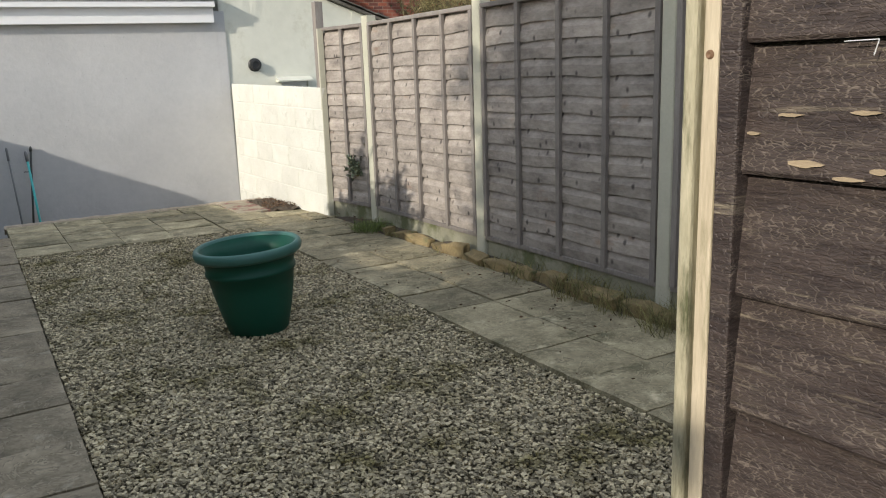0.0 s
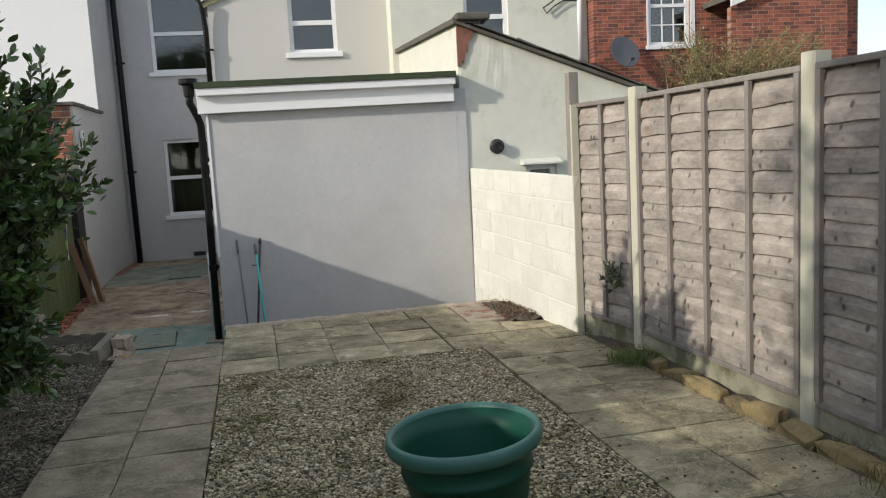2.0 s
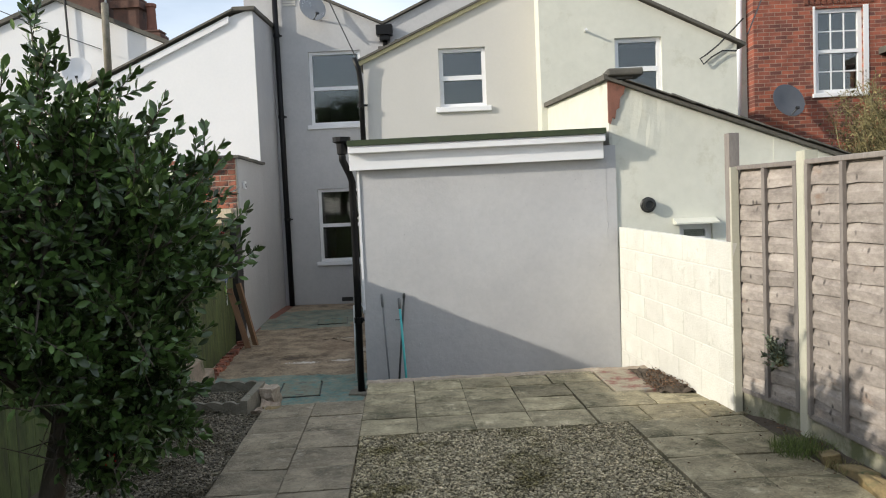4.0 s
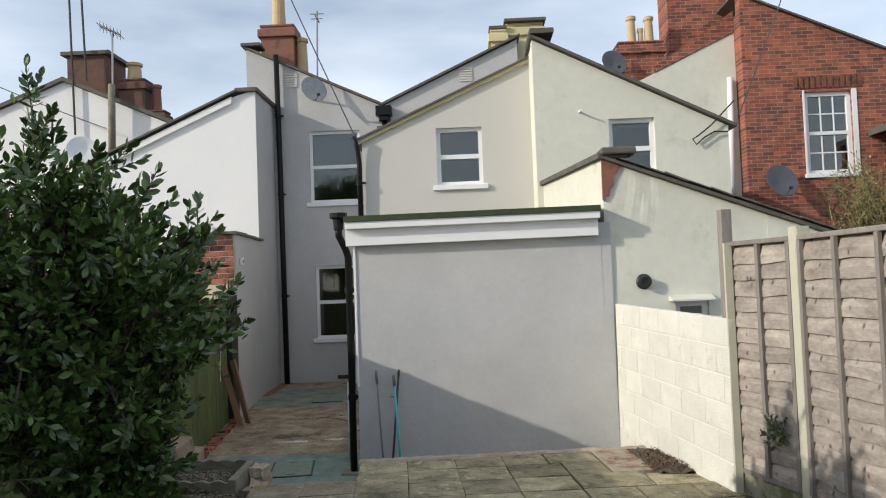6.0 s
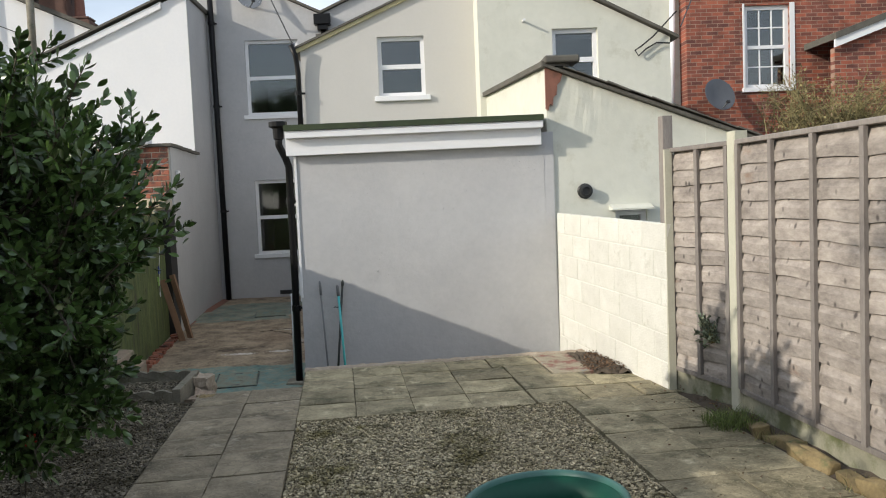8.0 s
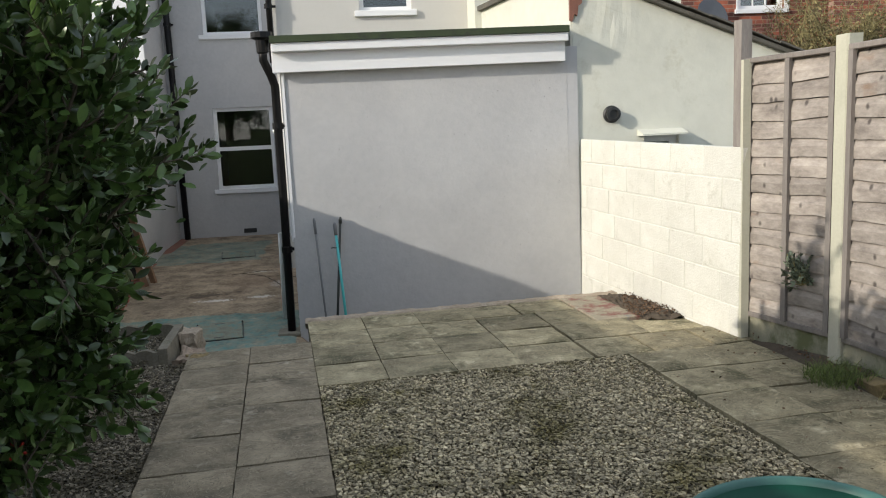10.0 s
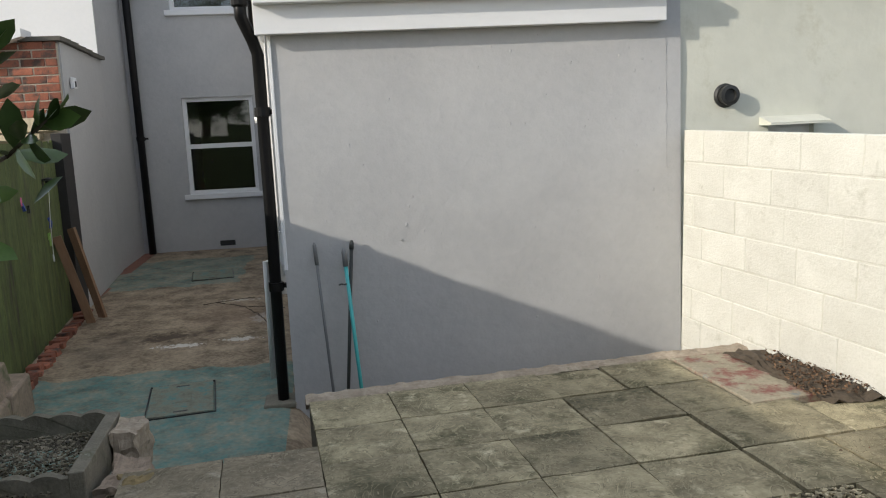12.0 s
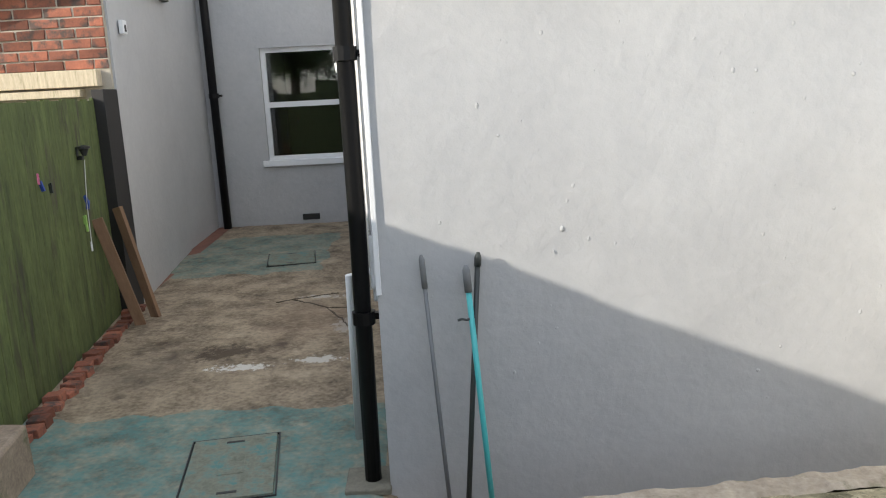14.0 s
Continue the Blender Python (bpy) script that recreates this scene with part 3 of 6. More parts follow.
def window_in(parent, x0, x1, z0, z1, y, rail=0.5, sill=True, bars=(), name="window", cols=1, rows_each=1, frame_w=0.06, room=True):
    """A two-light window set in an opening whose outer face is at y, with an unlit room behind it."""
    w = new(name)
    w.parent = parent
    d = 0.07
    zr = z0 + (z1 - z0) * (1 - rail)
    bm = boxes((x0, x0 + frame_w, y + 0.06, y + 0.06 + d, z0, z1), (x1 - frame_w, x1, y + 0.06, y + 0.06 + d, z0, z1),
               (x0 + frame_w, x1 - frame_w, y + 0.06, y + 0.06 + d, z1 - frame_w, z1), (x0 + frame_w, x1 - frame_w, y + 0.06, y + 0.06 + d, z0, z0 + frame_w),
               (x0 + frame_w, x1 - frame_w, y + 0.055, y + 0.055 + d, zr - 0.035, zr + 0.035))
    part("window_frame", bm, "upvc", w, "white window frame")
    for za, zb in ((z0 + frame_w, zr - 0.035), (zr + 0.035, z1 - frame_w)):
        g = part("pane", boxes((x0 + frame_w - 0.005, x1 - frame_w + 0.005, y + 0.10, y + 0.108, za - 0.005, zb + 0.005)), "glass", w, "dark reflecting glass")
        g.visible_shadow = False
        if cols > 1:
            bm = bmesh.new()
            for k in range(1, cols):
                xx = x0 + frame_w + (x1 - x0 - 2 * frame_w) * k / cols
                box(bm, xx - 0.012, xx + 0.012, y + 0.08, y + 0.099, za, zb)
            for k in range(1, rows_each):
                zz = za + (zb - za) * k / rows_each
                box(bm, x0 + frame_w, x1 - frame_w, y + 0.082, y + 0.097, zz - 0.012, zz + 0.012)
            part("glazing_bar", bm, "upvc", w)
    if sill:
        part("window_sill", boxes((x0 - 0.07, x1 + 0.07, y - 0.05, y + 0.12, z0 - 0.075, z0 + 0.005), bevel=0.008), "upvc", w, "white painted sill")
    return w


# ---- the plan: a frame laid along the garden, its origin at the near corner of the terrace ----
PLOT = pose(-0.027, 8.136, 0, 0, 0, 5.0)


def in_plot(u, v, z=0.0):
    return PLOT @ Vector((u, v, z))


def yard_z(y):
    return -0.38 + 0.18 * (y - 9.3) / 8.9


# ---- ground ----
bm = boxes((-400, 400, -400, 400, -0.8, -0.6))
ground = tagged(part("ground", bm, "ground"), "dull open ground around the houses and gardens", "ground", kind="structure")

# yard floor: sloping concrete, in a fine sheet with slight unevenness
bm = bmesh.new()
nx, ny = 60, 150
grid = [[bm.verts.new((-3.4 + 6.2 * i / nx, 8.9 + 9.5 * j / ny, 0)) for i in range(nx + 1)] for j in range(ny + 1)]
for row in grid:
    for v in row:
        v.co.z = yard_z(v.co.y) - 0.16 * min(1.0, max(0.0, (v.co.x + 0.33) / 0.12)) + 0.012 * noise.noise(v.co * 0.9) + 0.004 * noise.noise(v.co * 5)
for j in range(ny):
    for i in range(nx):
        bm.faces.new((grid[j][i], grid[j][i + 1], grid[j + 1][i + 1], grid[j + 1][i]))
ext = bmesh.ops.extrude_face_region(bm, geom=list(bm.faces))
for g in ext["geom"]:
    if isinstance(g, bmesh.types.BMVert):
        g.co.z -= 0.2
yard = tagged(part("floor_yard", bm, "yard", smooth=True), "cracked concrete yard with worn blue-green paint bands", "floor", kind="structure")

# garden earth under path and gravel, with the terrace's retaining edge
bm = bmesh.new()
for u0, u1, v0, v1, zt in ((-0.90, 0.0, -9.6, 1.10, -0.045), (0.0, 2.08, -9.6, 0.0, -0.055), (2.08, 4.6, -9.6, 0.6, -0.045), (0.0, 2.92, 0.0, 1.91, -0.045), (-4.2, -0.90, -9.6, 0.95, -0.055)):
    vs = [in_plot(u, v, z) for u in (u0, u1) for v in (v0, v1) for z in (-0.6, zt)]
    vs = [bm.verts.new(c) for c in vs]
    for q in ((0, 1, 3, 2), (4, 6, 7, 5), (0, 4, 5, 1), (2, 3, 7, 6), (0, 2, 6, 4), (1, 5, 7, 3)):
        bm.faces.new([vs[i] for i in q])
garden_bed = tagged(part("ground_garden", bm, "gravel_bed"), "raised garden ground behind a rough mortar edge", "ground", kind="structure")

# crumbling mortar strip along the terrace edge above the drop
bm = bmesh.new()
nu, nv = 120, 5
g = [[bm.verts.new(in_plot(-0.02 + 2.9 * i / nu, 1.79 + (0.15 + 0.03 * noise.noise(Vector((i * 0.23, 0, 0)))) * j / nv, 0.0)) for i in range(nu + 1)] for j in range(nv + 1)]
for j, row in enumerate(g):
    for v in row:
        v.co.z = (0.002 if j else -0.014) + 0.012 * noise.noise(v.co * 7) + 0.010 * noise.noise(v.co * 19) - (0.10 if j == nv else 0)
for j in range(nv):
    for i in range(nu):
        bm.faces.new((g[j][i], g[j][i + 1], g[j + 1][i + 1], g[j + 1][i]))
tagged(part("trim_terrace_edge", bm, "edge_mortar"), "broken mortar edging along the terrace", "edging", kind="structure")


# ---- grey extension and the house it belongs to ----
house = thing("terraced_house", "grey rendered terraced house with rear wing and flat-roofed extension", "house", pose(0, 18, 0))
house.matrix_world = Matrix()

bm = wall_with_openings(-0.6, [(-0.325, 2.30), (2.495, 2.30)], 10.9, 11.12)
bmesh.ops.subdivide_edges(bm, edges=bm.edges, cuts=12, use_grid_fill=True)
for v in bm.verts:
    if v.co.y < 10.95:
        v.co.y += 0.007 * noise.noise(v.co * 1.7) + 0.003 * noise.noise(v.co * 6)
part("extension_wall", bm, "grey_render", house, "smooth grey rendered extension wall", smooth=False)
part("extension_side", boxes((-0.325, -0.12, 11.12, 14.5, -0.6, 2.30)), "grey_render", house, "grey side wall")
part("corner_trim", boxes((-0.331, -0.307, 10.884, 10.90, 0.60, 2.15), bevel=0.003), "upvc", house, "white corner strip")
bm = boxes((-0.35, -0.327, 10.97, 11.06, 0.55, 2.18), (-0.365, -0.327, 11.07, 11.95, 0.60, 2.12), bevel=0.006)
part("door_frame", bm, "upvc", house, "white side door frame")
part("cover_box", boxes((-0.355, -0.327, 10.95, 11.0, 0.62, 0.86), bevel=0.006), "upvc", house, "small white box")
# roof deck, fascia in two steps
part("extension_roof", prism([(10.695, 2.415), (10.695, 2.475), (14.5, 2.62), (14.5, 2.54)], "x", -0.40, 2.37), "felt", house, "green mineral felt flat roof")
part("gutter_board", boxes((-0.39, 2.362, 10.715, 10.80, 2.335, 2.414), bevel=0.006), "upvc", house, "white upper fascia trim")
part("fascia", boxes((-0.40, 2.35, 10.80, 10.83, 2.155, 2.40), bevel=0.004), "upvc", house, "white plastic fascia board")
part("soffit", boxes((-0.395, 2.345, 10.832, 10.895, 2.158, 2.175)), "upvc", house)
part("side_fascia", boxes((-0.40, -0.33, 10.832, 14.4, 2.18, 2.40)), "upvc", house)

for ob in list(house.children):
    if ob.name.split(".")[0] in ("extension_roof", "gutter_board", "fascia", "soffit"):
        ob.matrix_world = pose(2.35, 0, 2.4, 0, -0.35, 0) @ pose(-2.35, 0, -2.4)

# paint blisters and a ragged mortar line on the grey wall
bm = bmesh.new()
for k in range(120):
    r = random.uniform(0.004, 0.011)
    bmesh.ops.create_icosphere(bm, subdivisions=1, radius=1, matrix=Matrix.Translation((random.uniform(-0.3, 2.38), 10.901, random.uniform(0.0, 2.1))) @ Matrix.Diagonal((r, r * 0.45, r * random.uniform(0.8, 1.6), 1)))
tagged(part("paint_blisters", bm, "grey_render", house), kind="stuff")
bm = bmesh.new()
tube(bm, [(2.385 + 0.012 * noise.noise(Vector((k * 0.5, 0, 0))), 10.898, 2.13 - 0.03 * k) for k in range(34)], [0.001 + 0.004 * abs(noise.noise(Vector((k * 0.9, 2, 0)))) for k in range(34)], 6)
part("mortar_line", roughen(bm, 0.006, 30), "grey_render", house, "ragged mortar line near the corner")

# main rear wall with its valley roofline
W1, W3 = (-2.20, -1.16, 3.41, 4.87), (-2.15, -1.10, 0.665, 2.13)
bm = wall_with_openings(-0.6, [(-3.44, 6.62), (-0.68, 5.33), (2.1, 6.58)], 18.1, 18.38, (W1, W3))
part("main_wall", bm, "grey_render", house, "grey rendered rear wall with valley roofline")
for w in (W1, W3):
    window_in(house, *w, 18.1)
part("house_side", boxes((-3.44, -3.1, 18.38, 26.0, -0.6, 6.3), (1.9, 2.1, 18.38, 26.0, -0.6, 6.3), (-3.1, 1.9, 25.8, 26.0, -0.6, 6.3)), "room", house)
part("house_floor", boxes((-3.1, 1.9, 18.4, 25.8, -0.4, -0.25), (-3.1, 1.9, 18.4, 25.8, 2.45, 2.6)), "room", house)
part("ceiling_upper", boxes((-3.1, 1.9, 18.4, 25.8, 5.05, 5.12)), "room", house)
bm = prism([(-3.50, 6.655), (-3.50, 6.70), (-0.68, 5.39), (2.16, 6.68), (2.16, 6.635), (-0.68, 5.34)], "y", 18.02, 26.1)
part("main_roof", bm, "slate", house, "dark slate valley roof")

# rear wing
W2 = (0.51, 1.225, 3.215, 4.12)
bm = wall_with_openings(-0.6, [(-0.66, 3.96), (2.05, 5.14)], 14.5, 14.72, (W2,))
part("wing_wall", bm, "wing_render", house, "pale grey rendered wing gable")
window_in(house, *W2, 14.5)
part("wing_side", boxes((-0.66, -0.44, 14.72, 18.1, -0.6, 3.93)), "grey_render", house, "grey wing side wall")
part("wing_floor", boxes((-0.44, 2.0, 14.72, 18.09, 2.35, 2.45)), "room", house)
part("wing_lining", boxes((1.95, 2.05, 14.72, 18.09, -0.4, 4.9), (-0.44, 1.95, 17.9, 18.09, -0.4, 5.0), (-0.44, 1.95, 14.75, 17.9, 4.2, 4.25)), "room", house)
bm = prism([(-0.78, 3.945), (-0.78, 3.98), (2.05, 5.205), (2.05, 5.175)], "y", 14.42, 18.1)
part("wing_roof", bm, "slate", house, "dark slate lean-to roof")
part("verge", prism([(-0.74, 3.90), (-0.74, 3.965), (2.05, 5.175), (2.05, 5.12)], "y", 14.455, 14.499), "yellow_render", house, "weathered verge strip")
# air brick and louvre
part("air_brick", boxes((-1.76, -1.53, 18.085, 18.12, -0.15, -0.07), bevel=0.004), "dark_rubber", house, "black air brick")
for cx, cz in ((-2.53, 5.93), (1.04, 5.89)):
    bm = boxes(*[(cx - 0.13, cx + 0.13, 18.08, 18.11, cz - 0.13 + 0.05 * k, cz - 0.095 + 0.05 * k) for k in range(6)])
    part("vent_grille", bm, "wing_render", house)


def downpipe(name, label, runs, r=0.045, clips=(), mat="black_pipe"):
    t = thing(name, label, "drainpipe")
    part("pipe", tube(bmesh.new(), runs, r, 12), mat, t, smooth=True)
    for x, y, z in clips:
        bm = tube(bmesh.new(), [(x, y, z - 0.03), (x, y, z + 0.03)], r + 0.012, 12)
        box(bm, x - 0.015, x + 0.10, y + 0.01, y + 0.05, z - 0.015, z + 0.015)
        part("collar", bm, mat, t)
    return t


dp = downpipe("downpipe", "black plastic downpipe at the extension corner",
              [(-0.48, 10.86, 2.42), (-0.48, 10.86, 2.26), (-0.425, 10.93, 2.12), (-0.40, 10.96, 2.03), (-0.40, 10.965, 0.9), (-0.41, 10.97, -0.345)], 0.040,
              [(-0.40, 10.96, 1.66), (-0.40, 10.966, 0.48)])
part("hopper", turned([(0.02, -0.16), (0.055, -0.13), (0.06, -0.02), (0.10, 0.0), (0.10, 0.05), (0.085, 0.05)], 12), "black_pipe", dp, "black rainwater hopper").location = (-0.48, 10.86, 2.46)
part("gully", boxes((-0.54, -0.32, 10.86, 11.10, -0.36, -0.325), bevel=0.008), "edging", dp, "concrete gully surround")
downpipe("downpipe", "tall black soil pipe on the rear wall", [(-2.76, 18.0, -0.2), (-2.775, 18.0, 3.0), (-2.80, 18.0, 6.45)], 0.055,
         [(-2.765, 18.0, 1.55), (-2.78, 18.0, 3.6), (-2.79, 18.0, 5.2)])
downpipe("downpipe", "black downpipe at the wing corner", [(-0.78, 14.36, 4.02), (-0.72, 14.40, 3.85), (-0.70, 14.42, 3.6), (-0.70, 14.43, 2.56)], 0.04, [(-0.71, 14.41, 3.3)])
hp = downpipe("downpipe", "black hopper and pipe in the roof valley", [(-0.64, 18.02, 5.22), (-0.64, 18.02, 3.9)], 0.05)
part("hopper", boxes((-0.80, -0.48, 17.88, 18.09, 5.10, 5.30), (-0.74, -0.54, 17.92, 18.09, 5.0, 5.10), bevel=0.01), "black_pipe", hp, "black box hopper")
downpipe("waste_pipe", "short white waste pipe by the yard wall", [(-0.36, 11.3, 0.62), (-0.49, 11.32, 0.60), (-0.50, 11.33, -0.28)], 0.022, mat="upvc")

downpipe("overflow_pipe", "short white overflow pipe beside the side door", [(-0.37, 11.5, 1.63), (-0.50, 11.5, 1.62)], 0.024, mat="upvc")

# ---- the adjoining house ----
next_house = thing("terraced_house", "cream rendered adjoining house with lean-to extension", "house")
NW = (3.08, 3.75, 3.13, 4.02)
part("wing_wall", wall_with_openings(-0.6, [(2.0, 5.25), (4.82, 3.85)], 13.85, 14.05, (NW,)), "cream_render", next_house, "cracked cream rendered wing")
window_in(next_house, *NW, 13.85)
part("wing_flank", boxes((2.0, 2.20, 14.05, 18.4, -0.6, 5.2), (4.65, 4.85, 14.05, 20, -0.6, 3.85)), "cream_render", next_house)
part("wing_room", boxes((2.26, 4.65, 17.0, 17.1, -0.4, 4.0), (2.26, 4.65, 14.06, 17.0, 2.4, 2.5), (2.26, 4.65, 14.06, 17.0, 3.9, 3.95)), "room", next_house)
part("wing_roof", prism([(1.97, 5.28), (1.97, 5.325), (4.92, 3.86), (4.92, 3.815)], "y", 13.76, 20.0), "slate", next_house, "dark slate roof edge")
part("coping", boxes((1.96, 2.32, 13.72, 14.6, 5.31, 5.39), bevel=0.01), "slate", next_house)
# lean-to: its front, and the sloping party parapet beside the flat roof
AW = (3.17, 3.53, 1.05, 1.408)
bm = wall_with_openings(-0.6, [(2.46, 2.98), (4.20, 2.32)], 10.92, 11.10, (AW,))
bmesh.ops.subdivide_edges(bm, edges=bm.edges, cuts=16, use_grid_fill=True)
for v in bm.verts:
    if v.co.y < 10.95:
        lump = max(0.0, 1 - abs(v.co.x - 2.85) / 0.45) * max(0.0, min(1.0, (v.co.z - 2.1) / 0.4))
        v.co.y += 0.012 * noise.noise(v.co * 2.1) + 0.014 * lump * noise.noise(v.co * 9)
part("lean_to_wall", bm, "cream_render", next_house, "uneven cream lean-to wall")
part("lean_to_gable", wall_with_openings(1.99, [(4.20, 2.32), (5.1, 1.995)], 10.92, 11.10), "cream_render", next_house)
part("lean_to_return", wall_with_openings(-0.6, [(4.20, 1.985), (5.3, 1.985)], 11.25, 11.4), "cream_render", next_house)
window_in(next_house, *AW, 10.92, sill=False)
part("window_hood", prism([(10.76, 1.412), (10.76, 1.43), (10.92, 1.475), (10.92, 1.412)], "x", 3.10, 3.56), "cream_render", next_house, "small sloping window hood")
part("lean_to_roof", prism([(2.40, 3.005), (2.40, 3.04), (5.4, 1.91), (5.4, 1.87)], "y", 10.84, 13.9), "slate", next_house, "dark slate verge of the lean-to")
bm = bmesh.new()
vs = [bm.verts.new(c) for c in ((2.44, 10.93, 2.0), (2.60, 10.93, 2.0), (2.60, 10.93, 3.0), (2.44, 10.93, 3.0), (2.08, 13.9, 2.0), (2.24, 13.9, 2.0), (2.24, 13.9, 3.08), (2.08, 13.9, 3.08))]
for q in ((0, 1, 2, 3), (7, 6, 5, 4), (0, 4, 5, 1), (1, 5, 6, 2), (2, 6, 7, 3), (3, 7, 4, 0)):
    bm.faces.new([vs[i] for i in q])
part("parapet", bm, "cream_render", next_house, "bright cream parapet wall")
for k in range(9):
    f0, f1 = k / 9, (k + 0.97) / 9
    x0, y0, z0, x1, y1, z1 = 2.44 - 0.36 * f0, 10.86 + 3.0 * f0, 3.0 + 0.08 * f0, 2.44 - 0.36 * f1, 10.86 + 3.0 * f1, 3.0 + 0.08 * f1
    bm = bmesh.new()
    vs = [bm.verts.new(c) for c in ((x0 - 0.05, y0, z0), (x0 + 0.26, y0, z0), (x0 + 0.26, y0, z0 + 0.06), (x0 - 0.05, y0, z0 + 0.06), (x1 - 0.05, y1, z1), (x1 + 0.26, y1, z1), (x1 + 0.26, y1, z1 + 0.06), (x1 - 0.05, y1, z1 + 0.06))]
    for q in ((0, 1, 2, 3), (7, 6, 5, 4), (0, 4, 5, 1), (1, 5, 6, 2), (2, 6, 7, 3), (3, 7, 4, 0)):
        bm.faces.new([vs[i] for i in q])
    part("coping", bm, "slate", next_house, "dark slate coping")
edge = [(2.43, 2.99), (2.43, 2.55), (2.455, 2.53), (2.475, 2.60), (2.50, 2.58), (2.52, 2.68), (2.55, 2.70), (2.56, 2.80), (2.60, 2.84), (2.62, 2.93), (2.66, 2.945)]
part("pier", roughen(prism(edge, "y", 10.893, 10.93), 0.006, 12), "terracotta", next_house, "flaking red painted pier end")
for k in range(11):
    f = k / 11
    x, z = 2.62 + 2.62 * f, 2.962 - 0.986 * f
    bm = boxes((0, 0.27, 0, 0.5, 0.0, 0.012 + 0.004 * (k % 3)), bevel=0.003)
    sl = part("slate", roughen(bm, 0.006, 8, k), "slate", next_house, "rough verge slate")
    sl.matrix_world = pose(x, 10.80 + 0.02 * (k % 2), z + 0.016, 0, 20.6 + (k * 7 % 5) * 0.5, (k % 3 - 1) * 1.5)
part("cap_stone", boxes((2.42, 2.80, 10.80, 11.15, 3.03, 3.11), bevel=0.02), "slate", next_house)
gt = downpipe("gutter", "white gutter and downpipe on the lean-to corner", [(4.10, 10.86, 1.94), (4.20, 10.86, 1.945), (5.2, 10.86, 1.97)], 0.036, mat="upvc")
part("downpipe", tube(bmesh.new(), [(4.20, 10.86, 1.92), (4.21, 10.86, -0.3)], 0.028, 10), "upvc", gt, smooth=True)

# round black flue outlet
fl = thing("wall_vent", "round black flue outlet on the cream wall", "vent", pose(2.835, 10.92, 1.635, 90, 0, 0))
part("collar", turned([(0.02, -0.02), (0.085, -0.02), (0.085, 0.012), (0.07, 0.025)], 24), "dark_rubber", fl, smooth=False)
part("terminal", turned([(0.062, 0.02), (0.062, 0.06), (0.070, 0.06), (0.070, 0.085), (0.045, 0.09), (0.04, 0.07), (0.01, 0.07)], 24), "dark_rubber", fl)

# ---- white house on the other side ----
left_house = thing("terraced_house", "white rendered terraced house with sloping lean-to wing", "house")
part("wing_wall", wall_with_openings(-0.6, [(-6.4, 3.95), (-3.24, 5.33), (-2.908, 5.42)], 16.7, 16.95), "white_render", left_house, "bright white rendered wing gable")
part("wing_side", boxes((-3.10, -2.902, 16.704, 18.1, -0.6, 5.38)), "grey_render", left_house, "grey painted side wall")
part("wing_roof", prism([(-6.5, 3.96), (-6.5, 3.995), (-3.26, 5.425), (-3.26, 5.385)], "y", 16.6, 22.0), "slate", left_house, "dark slate roof")
part("verge", prism([(-6.4, 3.83), (-6.4, 3.94), (-3.34, 5.30), (-3.34, 5.18)], "y", 16.64, 16.699), "white_render", left_house, "white verge board")
part("parapet_cap", boxes((-3.27, -2.85, 16.62, 18.1, 5.385, 5.46), bevel=0.01), "slate", left_house)
part("rear_wall", wall_with_openings(-0.6, [(-12.0, 5.65), (-8.72, 6.93), (-5.9, 5.68)], 21.0, 21.3), "white_render", left_house, "white rendered gable behind")
part("rear_roof", prism([(-12.1, 5.65), (-12.1, 5.74), (-8.72, 7.04), (-5.8, 5.76), (-5.8, 5.66), (-8.72, 6.94)], "y", 20.9, 25.0), "slate", left_house)
part("dormer", boxes((-8.74, -7.76, 21.2, 22.3, 6.3, 7.62)), "dark_brick", left_house, "brown dormer box")
part("dormer_cap", boxes((-8.86, -7.66, 21.1, 22.4, 7.62, 7.71)), "slate", left_house)

# ---- brick house ----
brick_house = thing("brick_house", "red brick house with a white sash window", "house")
BW = (7.74, 8.66, 3.57, 5.21)
part("wall", wall_with_openings(-0.6, [(6.56, 7.22), (7.03, 7.0), (12.5, 4.62)], 18.0, 18.25, (BW,)), "brick", brick_house, "weathered red brick wall")
window_in(brick_house, *BW, 18.0, cols=3, rows_each=2, frame_w=0.08)
for x0, x1 in ((8.662, 8.76), (7.70, 7.738)):
    part("window_reveal", boxes((x0, x1, 17.985, 18.0, 3.50, 5.25)), "white_render", brick_house, "white painted reveal")
bm = bmesh.new()
for k in range(12):
    a = -0.38 + 0.76 * k / 11
    x = 8.20 + 1.7 * math.sin(a)
    vs = box(bm, x - 0.035, x + 0.035, 17.975, 18.01, 5.29, 5.53)
part("arch", bm, "old_brick", brick_house, "flat brick arch")
part("wall_flank", wall_with_openings(-0.6, [(4.5, 5.64), (6.56, 6.60)], 18.4, 18.6), "cream_render", brick_house, "cream rendered flank wall")
part("flank_return", boxes((6.562, 6.76, 18.25, 25.0, -0.6, 6.9)), "brick", brick_house)
part("parapet", prism([(4.9, 5.84), (4.9, 5.95), (6.56, 7.05), (6.56, 6.61)], "y", 18.38, 18.66), "brick", brick_house)
part("verge", prism([(6.48, 7.265), (6.48, 7.305), (7.05, 7.04), (12.6, 4.625), (12.6, 4.585), (7.04, 7.005)], "y", 17.92, 25.0), "slate", brick_house, "dark slate verge")
part("room", boxes((6.9, 10.0, 20.0, 20.1, 2.0, 6.0), (6.9, 10.0, 18.3, 20.0, 2.6, 2.7), (6.9, 10, 18.3, 20.0, 5.5, 5.6)), "room", brick_house)
part("lean_to_roof", prism([(8.95, 4.28), (8.95, 4.40), (11.5, 5.3), (11.5, 5.18)], "y", 16.8, 18.0), "slate", brick_house)
